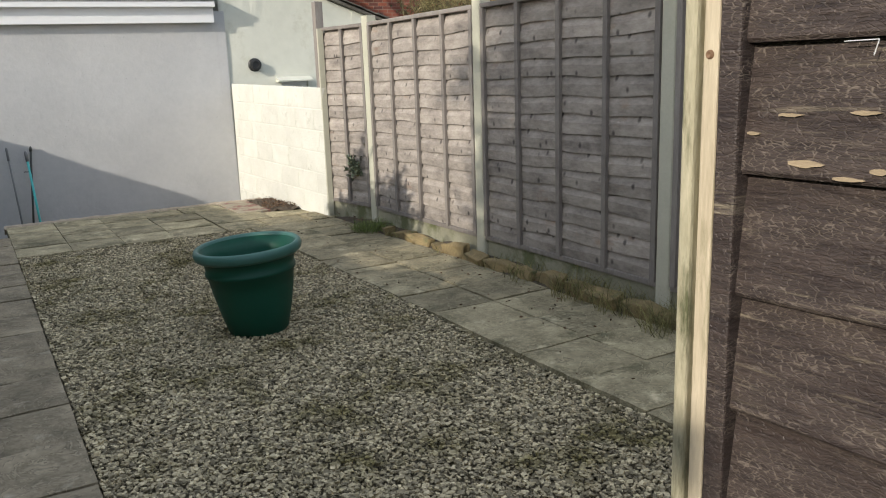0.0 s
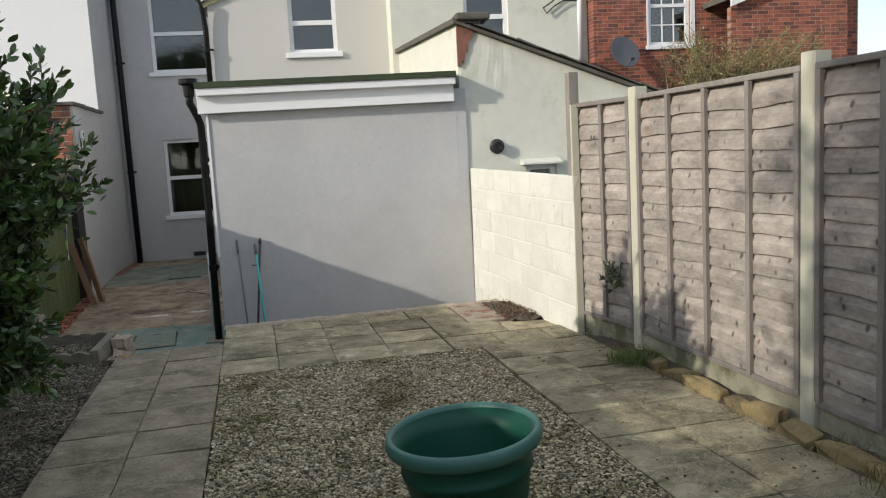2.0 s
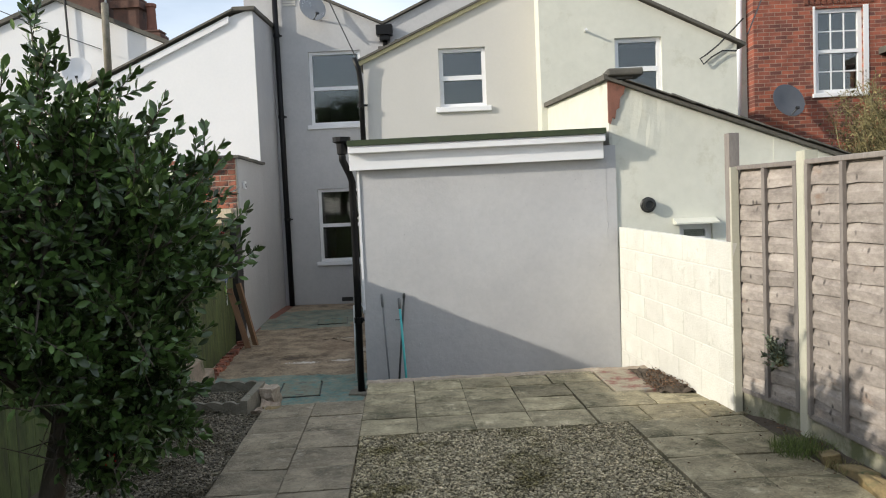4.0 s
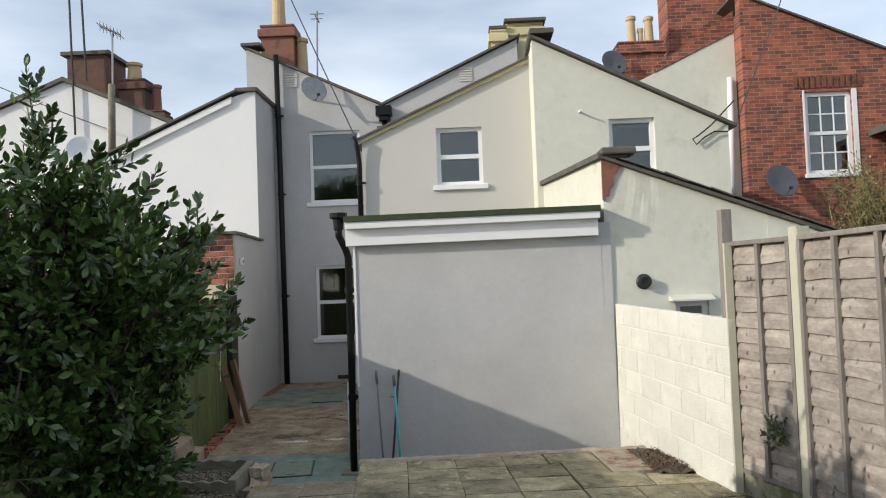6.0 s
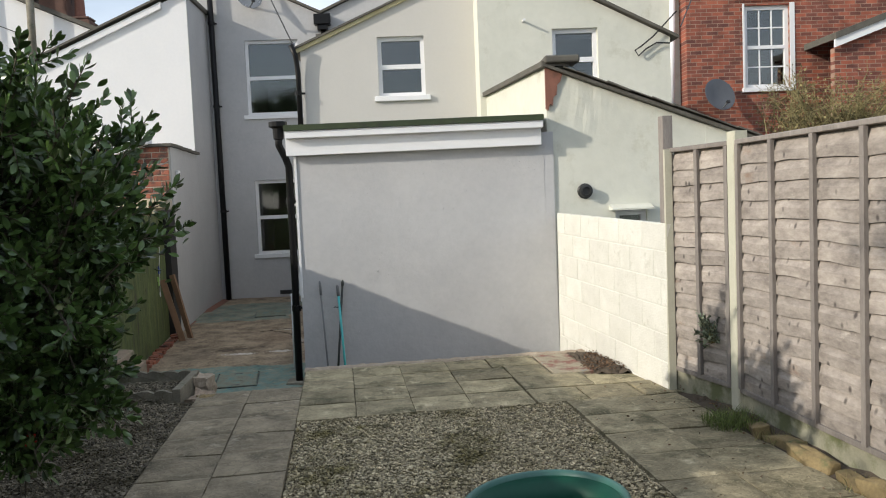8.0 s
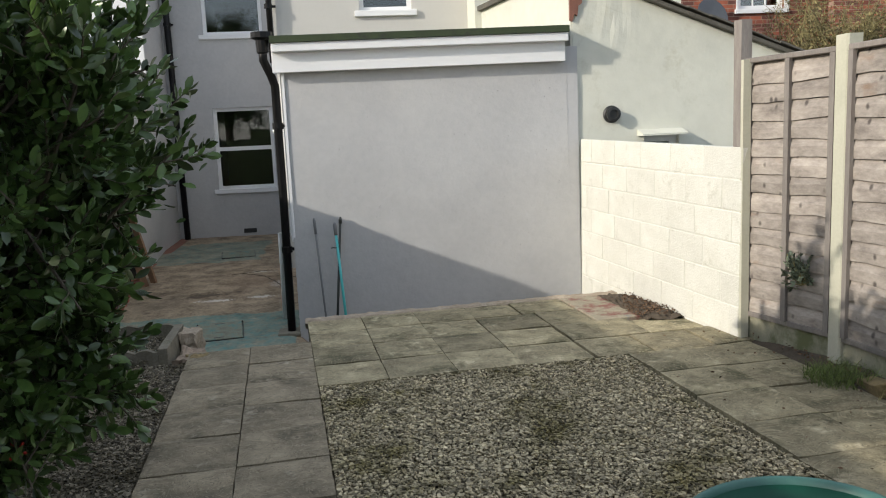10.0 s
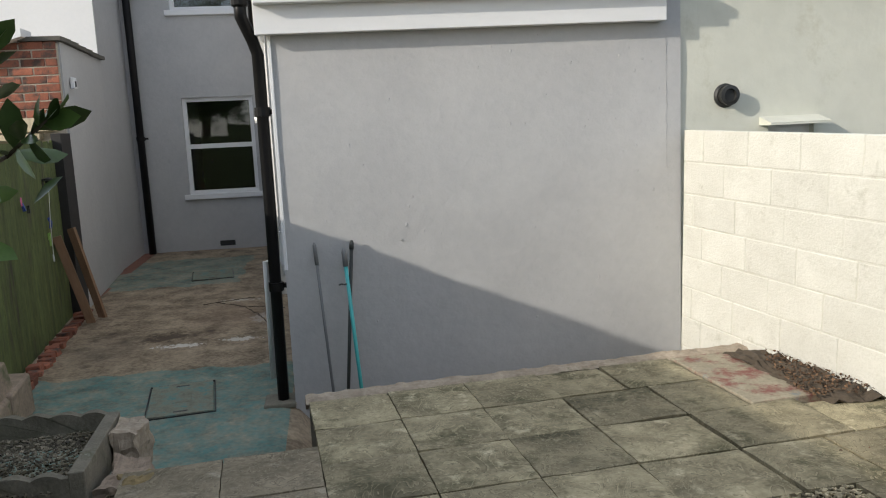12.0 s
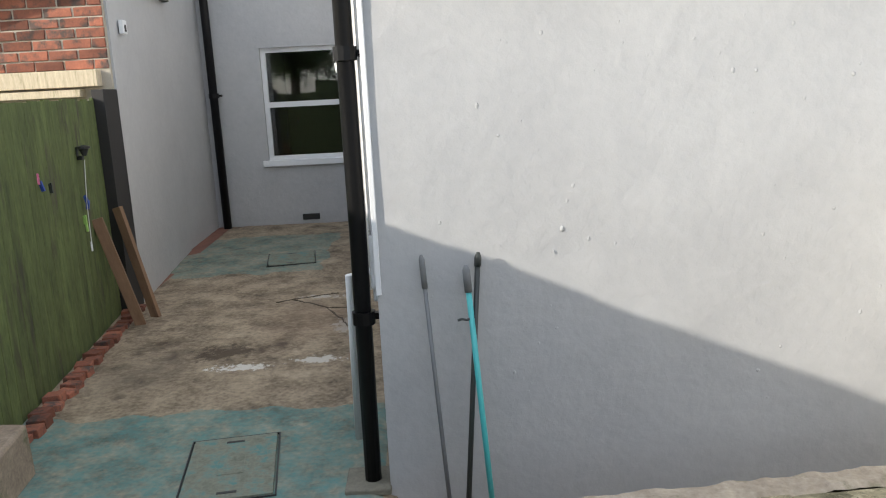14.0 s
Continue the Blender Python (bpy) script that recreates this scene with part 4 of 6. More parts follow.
part("lean_to_fascia", prism([(8.95, 4.13), (8.95, 4.28), (11.5, 5.18), (11.5, 5.03)], "y", 16.83, 16.88), "upvc", brick_house)
part("lean_to_wall", wall_with_openings(-0.6, [(9.0, 4.14), (11.5, 5.0)], 16.95, 17.1), "brick", brick_house)
part("downpipe", tube(bmesh.new(), [(6.40, 18.3, 5.65), (6.33, 18.3, 3.0)], 0.06, 10), "upvc", brick_house, "white downpipe", smooth=True)


def chimney(label, x0, x1, y0, y1, z0, z1, pots, mat="brick", pot_mat="clay_pot"):
    t = thing("chimney", label, "chimney")
    part("chimney_shaft", boxes((x0, x1, y0, y1, z0, z1)), mat, t)
    part("cap", boxes((x0 - 0.06, x1 + 0.06, y0 - 0.06, y1 + 0.06, z1 - 0.22, z1 - 0.05), (x0 - 0.02, x1 + 0.02, y0 - 0.02, y1 + 0.02, z1, z1 + 0.05), bevel=0.015), mat, t)
    for px, r, h in pots:
        bm = turned([(r * 1.1, 0), (r, 0.05), (r * 0.86, h - 0.10), (r * 1.08, h - 0.08), (r * 1.1, h - 0.02), (r * 0.95, h), (r * 0.75, h), (r * 0.7, h - 0.1)], 16)
        part("chimney_pot", bm, pot_mat, t, "buff clay pot").location = (px, (y0 + y1) / 2, z1 + 0.04)
    return t


chimney("red painted stack with a buff clay pot", -3.24, -2.55, 18.55, 19.2, 5.9, 7.22, [(-2.92, 0.15, 0.85)], "terracotta")
chimney("short stack with a tall buff pot", -2.58, -2.29, 18.7, 18.95, 5.9, 6.20, [(-2.435, 0.13, 0.78)], "terracotta")
chimney("yellowed rendered stack with slate cap", 1.93, 2.68, 18.6, 19.1, 5.6, 7.02, [], "yellow_render")
chimney("pale rendered stack on the valley roof", 1.60, 1.90, 18.5, 18.9, 5.8, 6.88, [], "yellow_render")
chimney("brick stack with buff clay pots", 4.27, 5.20, 18.7, 19.3, 5.0, 6.56, [(4.61, 0.10, 0.62), (4.80, 0.06, 0.36), (4.98, 0.10, 0.60)])
chimney("tall red brick chimney stack", 5.45, 6.72, 19.2, 20.0, 5.0, 9.4, [])
chimney("dark brick stack with a buff clay pot", -7.53, -6.91, 21.4, 21.9, 5.5, 7.0, [(-7.25, 0.18, 0.46)], "dark_brick")
chimney("small brick stack with a red pot", -7.08, -6.45, 21.45, 21.85, 5.4, 6.2, [(-6.70, 0.12, 0.68)], "dark_brick", "terracotta")


for x0, x1, z in ((1.88, 2.75, 7.07), (1.56, 1.93, 6.93)):
    part("stack_cap", boxes((x0, x1, 18.46, 19.16, z, z + 0.07), bevel=0.012), "slate", house, "dark slate stack cap")
part("parapet_cap", boxes((-3.52, -3.12, 17.98, 18.42, 6.66, 6.73), bevel=0.01), "slate", house, "dark slate parapet cap")
part("overflow_pipe", tube(bmesh.new(), [(2.66, 13.86, 4.14), (2.66, 13.70, 4.135)], 0.018, 8), "upvc", next_house, "short white overflow pipe")

# ---- boundaries ----
def plot_thing(name, label, category, u, v, z=0.0, turn=0.0, group="", kind=""):
    return thing(name, label, category, PLOT @ pose(u, v, z, 0, 0, turn), group, kind)


# painted block wall between terrace and fence: courses of 225 mm
block_wall = thing("wall_blockwork", "cream painted concrete block wall", "wall", kind="structure")
B0, B1 = Vector((2.50, 10.90, 0)), Vector((2.915, 8.47, 0))
along = (B1 - B0).normalized()
B_TURN = math.degrees(math.atan2(along.y, along.x))
B_LEN, B_TOP = (B1 - B0).length, 1.415
B_POSE = pose(B0.x, B0.y, 0, 0, 0, B_TURN) @ pose(0, 0, 0, 0, 1.5, 0)
core = part("core", boxes((0, B_LEN, 0.0045, 0.06, -0.6, B_TOP - 0.01)), "block_paint", block_wall)
core.matrix_world = B_POSE


def block_mesh(length):
    bm = boxes((0, length - 0.008, 0, 0.06, 0, 0.217), bevel=0.006)
    return mesh_of(bm, "block_paint", "block")


block_meshes = {}
for course in range(8):
    z = B_TOP - 0.225 * (course + 1)
    x = 0.0
    first = (0.225, 0.45, 0.12)[course % 3]
    while x < B_LEN - 0.02:
        ln = min(first if x == 0 else 0.45, B_LEN - x)
        ln = round(ln, 2)
        if ln not in block_meshes:
            block_meshes[ln] = block_mesh(ln)
        b = new("block", block_meshes[ln])
        b.parent = block_wall
        b.matrix_world = B_POSE @ pose(x, random.uniform(-0.002, 0.002), z)
        x += ln

# timber fence: concrete posts, waney lap panels on concrete gravel boards
FENCE_U, POSTS = 3.18, (0.40, -0.69, -2.60, -4.51, -6.42, -8.33)


def lap_panel(length, label, battens):
    """A lap panel along +x from 0, face towards -y, 1.75 m high above its gravel board."""
    t = thing("lap_fence", label, "fence", group="lap fence bays")
    z0, z1 = 0.20, 1.905
    k = 0
    z = z0
    while z < z1 - 0.05:
        bm = bmesh.new()
        n = 26
        top, low = [], []
        for i in range(n + 1):
            x = 0.02 + (length - 0.04) * i / n
            wav = 0.021 * noise.noise(Vector((x * 2.6, k * 3.7, length))) + 0.006 * noise.noise(Vector((x * 9, k * 1.3, length)))
            low.append((x, -0.026, z + wav - 0.012))
            top.append((x, 0.004, min(z + 0.142, z1)))
        a = [bm.verts.new(c) for c in low]
        b = [bm.verts.new(c) for c in top]
        h = [bm.verts.new((p[0], -0.027 + 0.006 * noise.noise(Vector((p[0] * 3.1, k * 2.9, 4))), p[2] + 0.45 * (q[2] - p[2]))) for p, q in zip(low, top)]
        c = [bm.verts.new((p[0], p[1] + 0.011, p[2])) for p in low]
        for i in range(n):
            bm.faces.new((a[i], a[i + 1], h[i + 1], h[i]))
            bm.faces.new((h[i], h[i + 1], b[i + 1], b[i]))
            bm.faces.new((c[i + 1], c[i], a[i], a[i + 1]))
            bm.faces.new((b[i], b[i + 1], c[i + 1], c[i]))
        part("slat", bm, "fence_wood", t)
        z += 0.121
        k += 1
    for x in battens:
        part("batten", boxes((x - 0.019, x + 0.019, -0.052, -0.026, z0 - 0.01, z1)), "batten_wood", t)
    part("top_rail", boxes((0.0, length, -0.048, 0.03, z1, z1 + 0.035), bevel=0.006), "batten_wood", t)
    part("bottom_rail", boxes((0.0, length, -0.040, 0.03, z0 - 0.04, z0 - 0.005), bevel=0.004), "batten_wood", t)
    return t


full = None
for i, (va, vb) in enumerate(zip(POSTS, POSTS[1:])):
    m = PLOT @ pose(FENCE_U, va - 0.055, 0, 0, 0, -90)
    ln = va - vb - 0.11
    if i == 0:
        a, b = Vector((3.0, 8.50, 0)), in_plot(FENCE_U, vb + 0.055)
        ln = (b - a).length
        m = pose(a.x, a.y, 0, 0, 0, math.degrees(math.atan2((b - a).y, (b - a).x)))
        p = lap_panel(ln, "narrow weathered lap fence panel beside the block wall", (0.025, ln * 0.5, ln - 0.025))
        p.matrix_world = m
    elif full is None:
        full = lap_panel(ln, "weathered grey-brown lap fence panel with vertical battens", (0.025, ln * 0.25, ln * 0.5, ln * 0.75, ln - 0.025))
        full.matrix_world = m
    else:
        copy_thing(full, m)
    gb = part("gravel_board", boxes((0, ln, -0.02, 0.02, -0.05, 0.155), bevel=0.004), "mossy_concrete")
    tagged(gb, "mossy concrete gravel board under the fence", "gravel board", "gravel boards")
    gb.matrix_world = m
for i, v in enumerate(POSTS):
    bm = bmesh.new()
    if i == 0:
        box(bm, -0.045, 0.045, -0.04, 0.04, -0.1, 2.20)
    else:
        prof = [(-0.045, -0.05), (0.045, -0.05), (0.055, -0.04), (0.055, 0.05), (-0.055, 0.05), (-0.055, -0.04)]
        bm = prism(prof, "z", -0.1, 2.0)
    roughen(bm, 0.004, 3, i)
    po = tagged(part("fence_post", bm, "concrete_post" if i else "batten_wood"), "pale slotted concrete fence post" if i else "tall weathered timber post against the block wall", "fence post", "fence posts")
    po.matrix_world = PLOT @ pose(FENCE_U, v, 0, 0, 0, -90) if i else pose(2.965, 8.535, 0, 0, 0, -85)
    po.location.z = 0
part_strip = tagged(part("trim_wall_edge", boxes((-0.026, 0.032, -0.015, 0.015, -0.1, 1.93)), "concrete_post"), "cream painted strip at the end of the block wall", "trim", kind="structure")
part_strip.matrix_world = pose(2.945, 8.455, 0, 0, 0, 5)

# green boarded fence on the far side of the bed and yard
LF0, LF1 = Vector((-2.80, 14.22, 0)), Vector((-1.22, -1.0, 0))


def left_line(y):
    return LF0.x + (LF1.x - LF0.x) * (y - LF0.y) / (LF1.y - LF0.y)


LF_TURN = math.degrees(math.atan2((LF1 - LF0).y, (LF1 - LF0).x))
lf_len = (LF1 - LF0).length
green_mesh = {}
y_start = 0.0
for k, (s0, s1, z0, top) in enumerate(((0.0, 1.95, -0.36, 1.55), (1.95, 3.55, -0.36, 1.56), (3.55, 6.2, -0.3, 1.845), (6.2, 8.1, -0.1, 1.845), (8.1, 10.0, -0.1, 1.88), (10.0, 11.9, -0.1, 1.88), (11.9, 13.8, -0.1, 1.88), (13.8, 15.3, -0.1, 1.88))):
    t = thing("boarded_fence", "algae-green vertical board fence" if s0 > 3 else "tall algae-green board fence along the yard", "fence", pose(LF0.x, LF0.y, 0, 0, 0, LF_TURN), "green fence bays")
    nb = round((s1 - s0) / 0.125)
    for i in range(nb):
        w = (s1 - s0) / nb
        bm = boxes((s0 + i * w, s0 + (i + 1) * w - 0.003, -0.002 * (i % 2), 0.02, z0, top + random.uniform(-0.012, 0.012)))
        part("board", bm, "green_fence", t)
    part("rail", boxes((s0, s1, -0.045, -0.003, z0 + 0.35, z0 + 0.43), (s0, s1, -0.045, -0.003, top - 0.35, top - 0.27)), "green_fence", t)

# gate leaf standing open by the start of the walk, with its bare timber edge
gate = thing("wooden_gate", "open gate of dark brown peeling weatherboards with a pale bare edge", "gate", pose(0.9975, 1.041, -0.027, 0, 0, -81))
for k in range(17):
    z = 1.4627 + 0.1223 * (k - 12) + 0.0265
    bm = bmesh.new()
    n = 14
    tilt = random.uniform(-0.006, 0.010)
    rows = [[bm.verts.new((0.0385 + 0.88 * i / n, y, zz + tilt * i / n + 0.0022 * noise.noise(Vector((i * 0.9, k * 2.0, 0))))) for i in range(n + 1)]
            for y, zz in ((-0.0185, z), (-0.0215, z + 0.004), (-0.0155, z + 0.06), (-0.008, z + 0.122), (0.008, z + 0.124), (0.002, z))]
    for a in range(6):
        b = (a + 1) % 6
        for i in range(n):
            bm.faces.new((rows[a][i], rows[a][i + 1], rows[b][i + 1], rows[b][i]))
    part("board", bm, "gate_paint", gate)
part("stile", roughen(boxes((0.0165, 0.0405, -0.030, 0.012, 0.04, 2.06), bevel=0.003), 0.002, 6), "gate_paint", gate, "dark brown painted stile")
part("edge_batten", roughen(boxes((-0.0025, 0.0155, -0.029, 0.02, 0.04, 2.06), bevel=0.002), 0.0025, 9), "bare_wood", gate, "bare pale timber batten")
part("rebate", boxes((-0.012, -0.003, -0.012, 0.02, 0.04, 2.06)), "mossy_timber", gate, "dark mossy groove beside the batten")
part("hinge_stile", boxes((0.922, 0.97, -0.03, 0.012, 0.04, 2.06)), "gate_paint", gate)
part("ledge", boxes((0.06, 0.93, 0.012, 0.035, 0.30, 0.42), (0.06, 0.93, 0.012, 0.035, 1.60, 1.72)), "gate_paint", gate)
# lens-shaped places where the paint has lifted off the wood
for px, pz, ln, hh in ((0.104, 1.3812, 0.034, 0.0036), (0.085, 1.4236, 0.024, 0.0016), (0.144, 1.3706, 0.028, 0.0020), (0.050, 1.4060, 0.013, 0.0018), (0.152, 1.4268, 0.026, 0.0018), (0.170, 1.3790, 0.016, 0.0030)):
    lens = [(px + ln * 0.5 * math.cos(a) * (1 + 0.12 * math.cos(3 * a)), pz + hh * math.sin(a) * (1 - 0.25 * abs(math.cos(a))) + 0.0008 * noise.noise(Vector((a * 2, px * 90, 0)))) for a in (2 * math.pi * q / 18 for q in range(18))]
    drop = (1.4892 - pz) % 0.1223
    face = -0.0205 + 0.012 * max(0.0, drop and (0.1223 - drop) / 0.1223)
    part("bare_patch", prism(lens, "y", face - 0.0042, face + 0.004), "flaked_wood", gate, "bare pale wood where paint has flaked")
bm = bmesh.new()
for (xa, za), (xb, zb) in (((0.132, 1.4858), (0.161, 1.4862)), ((0.161, 1.4862), (0.1576, 1.4735))):
    tube(bm, [(xa, -0.0212, za), (xb, -0.0212, zb)], 0.0005, 5)
part("chalk_mark", bm, "chalk", gate, "thin white chalk figure")
part("knot", turned([(0.0005, 0.0022), (0.003, 0.003), (0.0045, 0.001), (0.005, -0.002)], 10), "brown_wood", gate, "split knot in the batten").matrix_local = pose(0.006, -0.0295, 1.48, 90, 0, 0)
gp = part("gate_post", roughen(boxes((-0.0295, -0.013, -0.026, 0.03, -0.05, 2.05), bevel=0.004), 0.004, 9), "mossy_timber")
tagged(gp, "split bare timber post beside the gate", "post")
gp.matrix_world = pose(0.9975, 1.041, -0.027, 0, 0, -81)
# close the plot behind the start
bf = thing("boarded_fence", "plain boarded fence closing the end of the garden", "fence", pose(-1.5, -0.9, 0), "green fence bays")
for i in range(48):
    part("board", boxes((i * 0.125, i * 0.125 + 0.12, 0, 0.02, -0.1, 1.85 + random.uniform(-0.01, 0.01))), "batten_wood", bf)
part("rail", boxes((0, 6.0, 0.02, 0.06, 0.4, 0.48), (0, 6.0, 0.02, 0.06, 1.4, 1.48)), "batten_wood", bf)


# ---- green plant pot ----
pot = thing("plant_pot", "large empty dark green plastic plant pot with a thick rim", "plant pot", pose(1.365, 5.04, -0.025, 0, -3.5, 0))
part("body", turned([(0.165, 0.0), (0.175, 0.01), (0.205, 0.12), (0.235, 0.26), (0.252, 0.37), (0.262, 0.375), (0.264, 0.395), (0.255, 0.40), (0.268, 0.47), (0.285, 0.475),
                     (0.285, 0.515), (0.276, 0.52), (0.256, 0.44), (0.205, 0.16), (0.155, 0.03), (0.03, 0.025)], 48, False), "green_plastic", pot, smooth=True)
part("rim", turned([(0.272, 0.478), (0.294, 0.470), (0.309, 0.482), (0.315, 0.505), (0.309, 0.528), (0.298, 0.537), (0.285, 0.532), (0.279, 0.515), (0.272, 0.478)], 48, False), "green_rim", pot, "faded blue-green rim", smooth=True)
part("compost", turned([(0.005, 0.036), (0.155, 0.042)], 24, False), "soil", pot, "dry remains of compost")


# ---- poles against the extension ----
def pole(label, foot, head, r, mat, grip="dark_pole", sleeve=0.14):
    t = thing("pole", label, "pole", group="poles against the wall")
    a, b = Vector(foot), Vector(head)
    part("shaft", tube(bmesh.new(), [a, a.lerp(b, 0.5), b], r, 10), mat, t, smooth=True)
    d = (b - a).normalized()
    part("grip", tube(bmesh.new(), [b - d * sleeve, b - d * 0.01, b + d * 0.012], [r * 1.35, r * 1.35, r * 0.6], 10), grip, t, smooth=True)
    return t


pole("thin grey plastic pole leaning on the wall", (-0.04, 10.72, -0.53), (-0.12, 10.87, 0.767), 0.010, "grey_pole", "grey_pole")
pole("dark grey washing-line prop leaning on the wall", (0.015, 10.68, -0.53), (0.13, 10.86, 0.767), 0.012, "dark_pole", "dark_pole", 0.05)
tp = pole("turquoise broom handle leaning on the wall", (0.15, 10.66, -0.53), (0.073, 10.84, 0.717), 0.013, "teal_pole", "grey_pole", 0.11)
part("cord", tube(bmesh.new(), [(0.025, 10.80, 0.49), (0.045, 10.80, 0.495), (0.065, 10.80, 0.49), (0.105, 10.81, 0.50)], 0.006, 6), "dark_pole", tp, "knotted grey cord")


# ---- yard things ----
for label, x0, x1, y0, y1, top in (("square manhole cover with worn blue-green paint", -1.33, -0.86, 10.83, 11.52, 0.0), ("small rusty drain cover in the yard", -1.80, -1.28, 15.62, 16.22, 0.0)):
    z = yard_z((y0 + y1) / 2)
    mh = thing("manhole_cover", label, "manhole cover", pose(x0, y0, z, 1.1, 0, 8))
    w, h = x1 - x0, y1 - y0
    part("rim", boxes((0, w, 0, 0.005, -0.02, 0.003), (0, w, h - 0.007, h, -0.02, 0.003), (0, 0.007, 0.007, h - 0.007, -0.02, 0.003), (w - 0.007, w, 0.007, h - 0.007, -0.02, 0.003)), "dark_rubber", mh, "dark metal rim")
    part("lid", boxes((0.016, w - 0.016, 0.016, h - 0.016, -0.02, 0.008), bevel=0.003), "cover_lid", mh)
    for q in (0.06, h - 0.085):
        part("lifting_slot", boxes((w * 0.40, w * 0.60, q, q + 0.02, 0.0, 0.0095)), "dark_rubber", mh)
    part("inset", boxes((w * 0.36, w * 0.64, h * 0.36, h * 0.64, 0.0, 0.011), bevel=0.003), "cover_lid", mh)

# cracks across the concrete
for k, pts in enumerate((((-1.45, 14.22), (-1.25, 14.32), (-1.0, 14.42), (-0.9, 14.45)), ((-1.3, 14.28), (-1.0, 14.02), (-0.80, 13.62), (-0.70, 13.28), (-0.56, 13.10)), ((-1.0, 14.0), (-0.72, 13.95), (-0.52, 13.8)))):
    bm = bmesh.new()
    dense = []
    for (xa, ya), (xb, yb) in zip(pts, pts[1:]):
        for i in range(8):
            f = i / 8
            x, y = xa + (xb - xa) * f + random.uniform(-0.012, 0.012), ya + (yb - ya) * f + random.uniform(-0.012, 0.012)
            dense.append((x, y, yard_z(y) + 0.012 * noise.noise(Vector((x, y, 0)) * 0.9) - 0.001))
    tube(bm, dense, [random.uniform(0.005, 0.011) for _ in dense], 5)
    ck = part("crack", bm, "soil", yard)

# low yard wall with slate coping and its brick end
yw = thing("wall_yard", "grey rendered yard wall with slate coping", "wall", kind="structure")
bm = bmesh.new()
vs = [bm.verts.new(c) for c in ((-3.0, 14.5, -0.6), (-2.70, 14.5, -0.6), (-2.70, 14.5, 2.58), (-3.0, 14.5, 2.58), (-3.19, 16.7, -0.6), (-2.885, 16.7, -0.6), (-2.885, 16.7, 2.60), (-3.19, 16.7, 2.60))]
for q in ((0, 1, 2, 3), (7, 6, 5, 4), (0, 4, 5, 1), (1, 5, 6, 2), (2, 6, 7, 3), (3, 7, 4, 0)):
    bm.faces.new([vs[i] for i in q])
part("render_face", bm, "grey_render", yw)
for k in range(6):
    bm = bmesh.new()
    y0, y1 = 14.42 + 2.28 * k / 6, 14.42 + 2.28 * (k + 0.96) / 6
    x0 = -2.67 - 0.082 * (y0 - 14.5)
    box(bm, x0 - 0.42, x0, y0, y1, 2.585 + 0.004 * (k % 2), 2.63 + 0.004 * (k % 2))
    part("coping", bm, "slate", yw, "dark slate coping")
outhouse = thing("brick_outhouse", "old red brick outhouse end with a cream timber lintel", "outhouse")
part("backing", boxes((-4.6, -2.72, 14.46, 14.60, -0.5, 2.56)), "mortar_pale", outhouse)
part("lintel", roughen(boxes((-4.2, -2.80, 14.36, 14.46, 1.66, 1.80), bevel=0.006), 0.004, 3), "bare_wood", outhouse, "cream painted timber lintel")
part("frame_rail", boxes((-4.2, -2.95, 14.33, 14.45, 1.58, 1.64)), "bare_wood", outhouse)
part("verge", prism([(-4.6, 2.14), (-4.6, 2.22), (-3.0, 2.70), (-3.0, 2.62)], "y", 14.30, 14.60), "white_render", outhouse, "white sloping verge")
brick_data = [mesh_of(roughen(boxes((0, ln, 0, 0.10, 0, 0.074), bevel=0.006), 0.007, 9, s), "old_brick", "brick") for s, ln in ((0, 0.235), (1, 0.235), (2, 0.112))]
for c in range(24):
    x = -2.722
    z = 1.81 + 0.087 * c if c < 9 else -0.4 + 0.087 * (c - 9)
    k = 0
    while x > -4.3:
        half = k == 0 and c % 2 == 0
        b = new("brick", brick_data[2] if half else brick_data[(c + k) % 2])
        b.parent = outhouse
        ln = 0.125 if half else 0.25
        b.location = (x - ln + 0.008, 14.448 + random.uniform(-0.004, 0.004), z)
        x -= ln
        k += 1
bp = tagged(part("post", roughen(boxes((-0.05, 0.05, -0.16, 0.15, -0.40, 1.63), bevel=0.004), 0.003, 4), "black_wood"), "black painted timber post at the fence end", "post")
bp.location = (-2.735, 14.31, 0)
al = thing("alarm_sensor", "small white sensor box on the yard wall", "sensor", pose(-2.70, 14.80, 2.17))
part("case", boxes((-0.01, 0.03, -0.05, 0.05, -0.06, 0.06), bevel=0.006), "upvc", al)
part("lens", boxes((0.03, 0.034, -0.02, 0.02, -0.04, 0.02)), "dark_rubber", al)


def plank(label, foot, head, w, d, mat):
    a, b = Vector(foot), Vector(head)
    ob = part("plank", roughen(boxes((-w / 2, w / 2, -d / 2, d / 2, 0, (b - a).length), bevel=0.003), 0.003, 4), mat)
    tagged(ob, label, "plank", "planks on the fence")
    ob.matrix_world = Matrix.Translation(a) @ (b - a).to_track_quat("Z", "Y").to_matrix().to_4x4()


plank("rough brown plank leaning on the fence", (-2.48, 13.78, -0.29), (-2.70, 13.72, 0.62), 0.045, 0.085, "brown_wood")
plank("darker brown plank leaning on the post", (-2.42, 13.98, -0.285), (-2.66, 14.06, 0.66), 0.04, 0.08, "brown_wood")

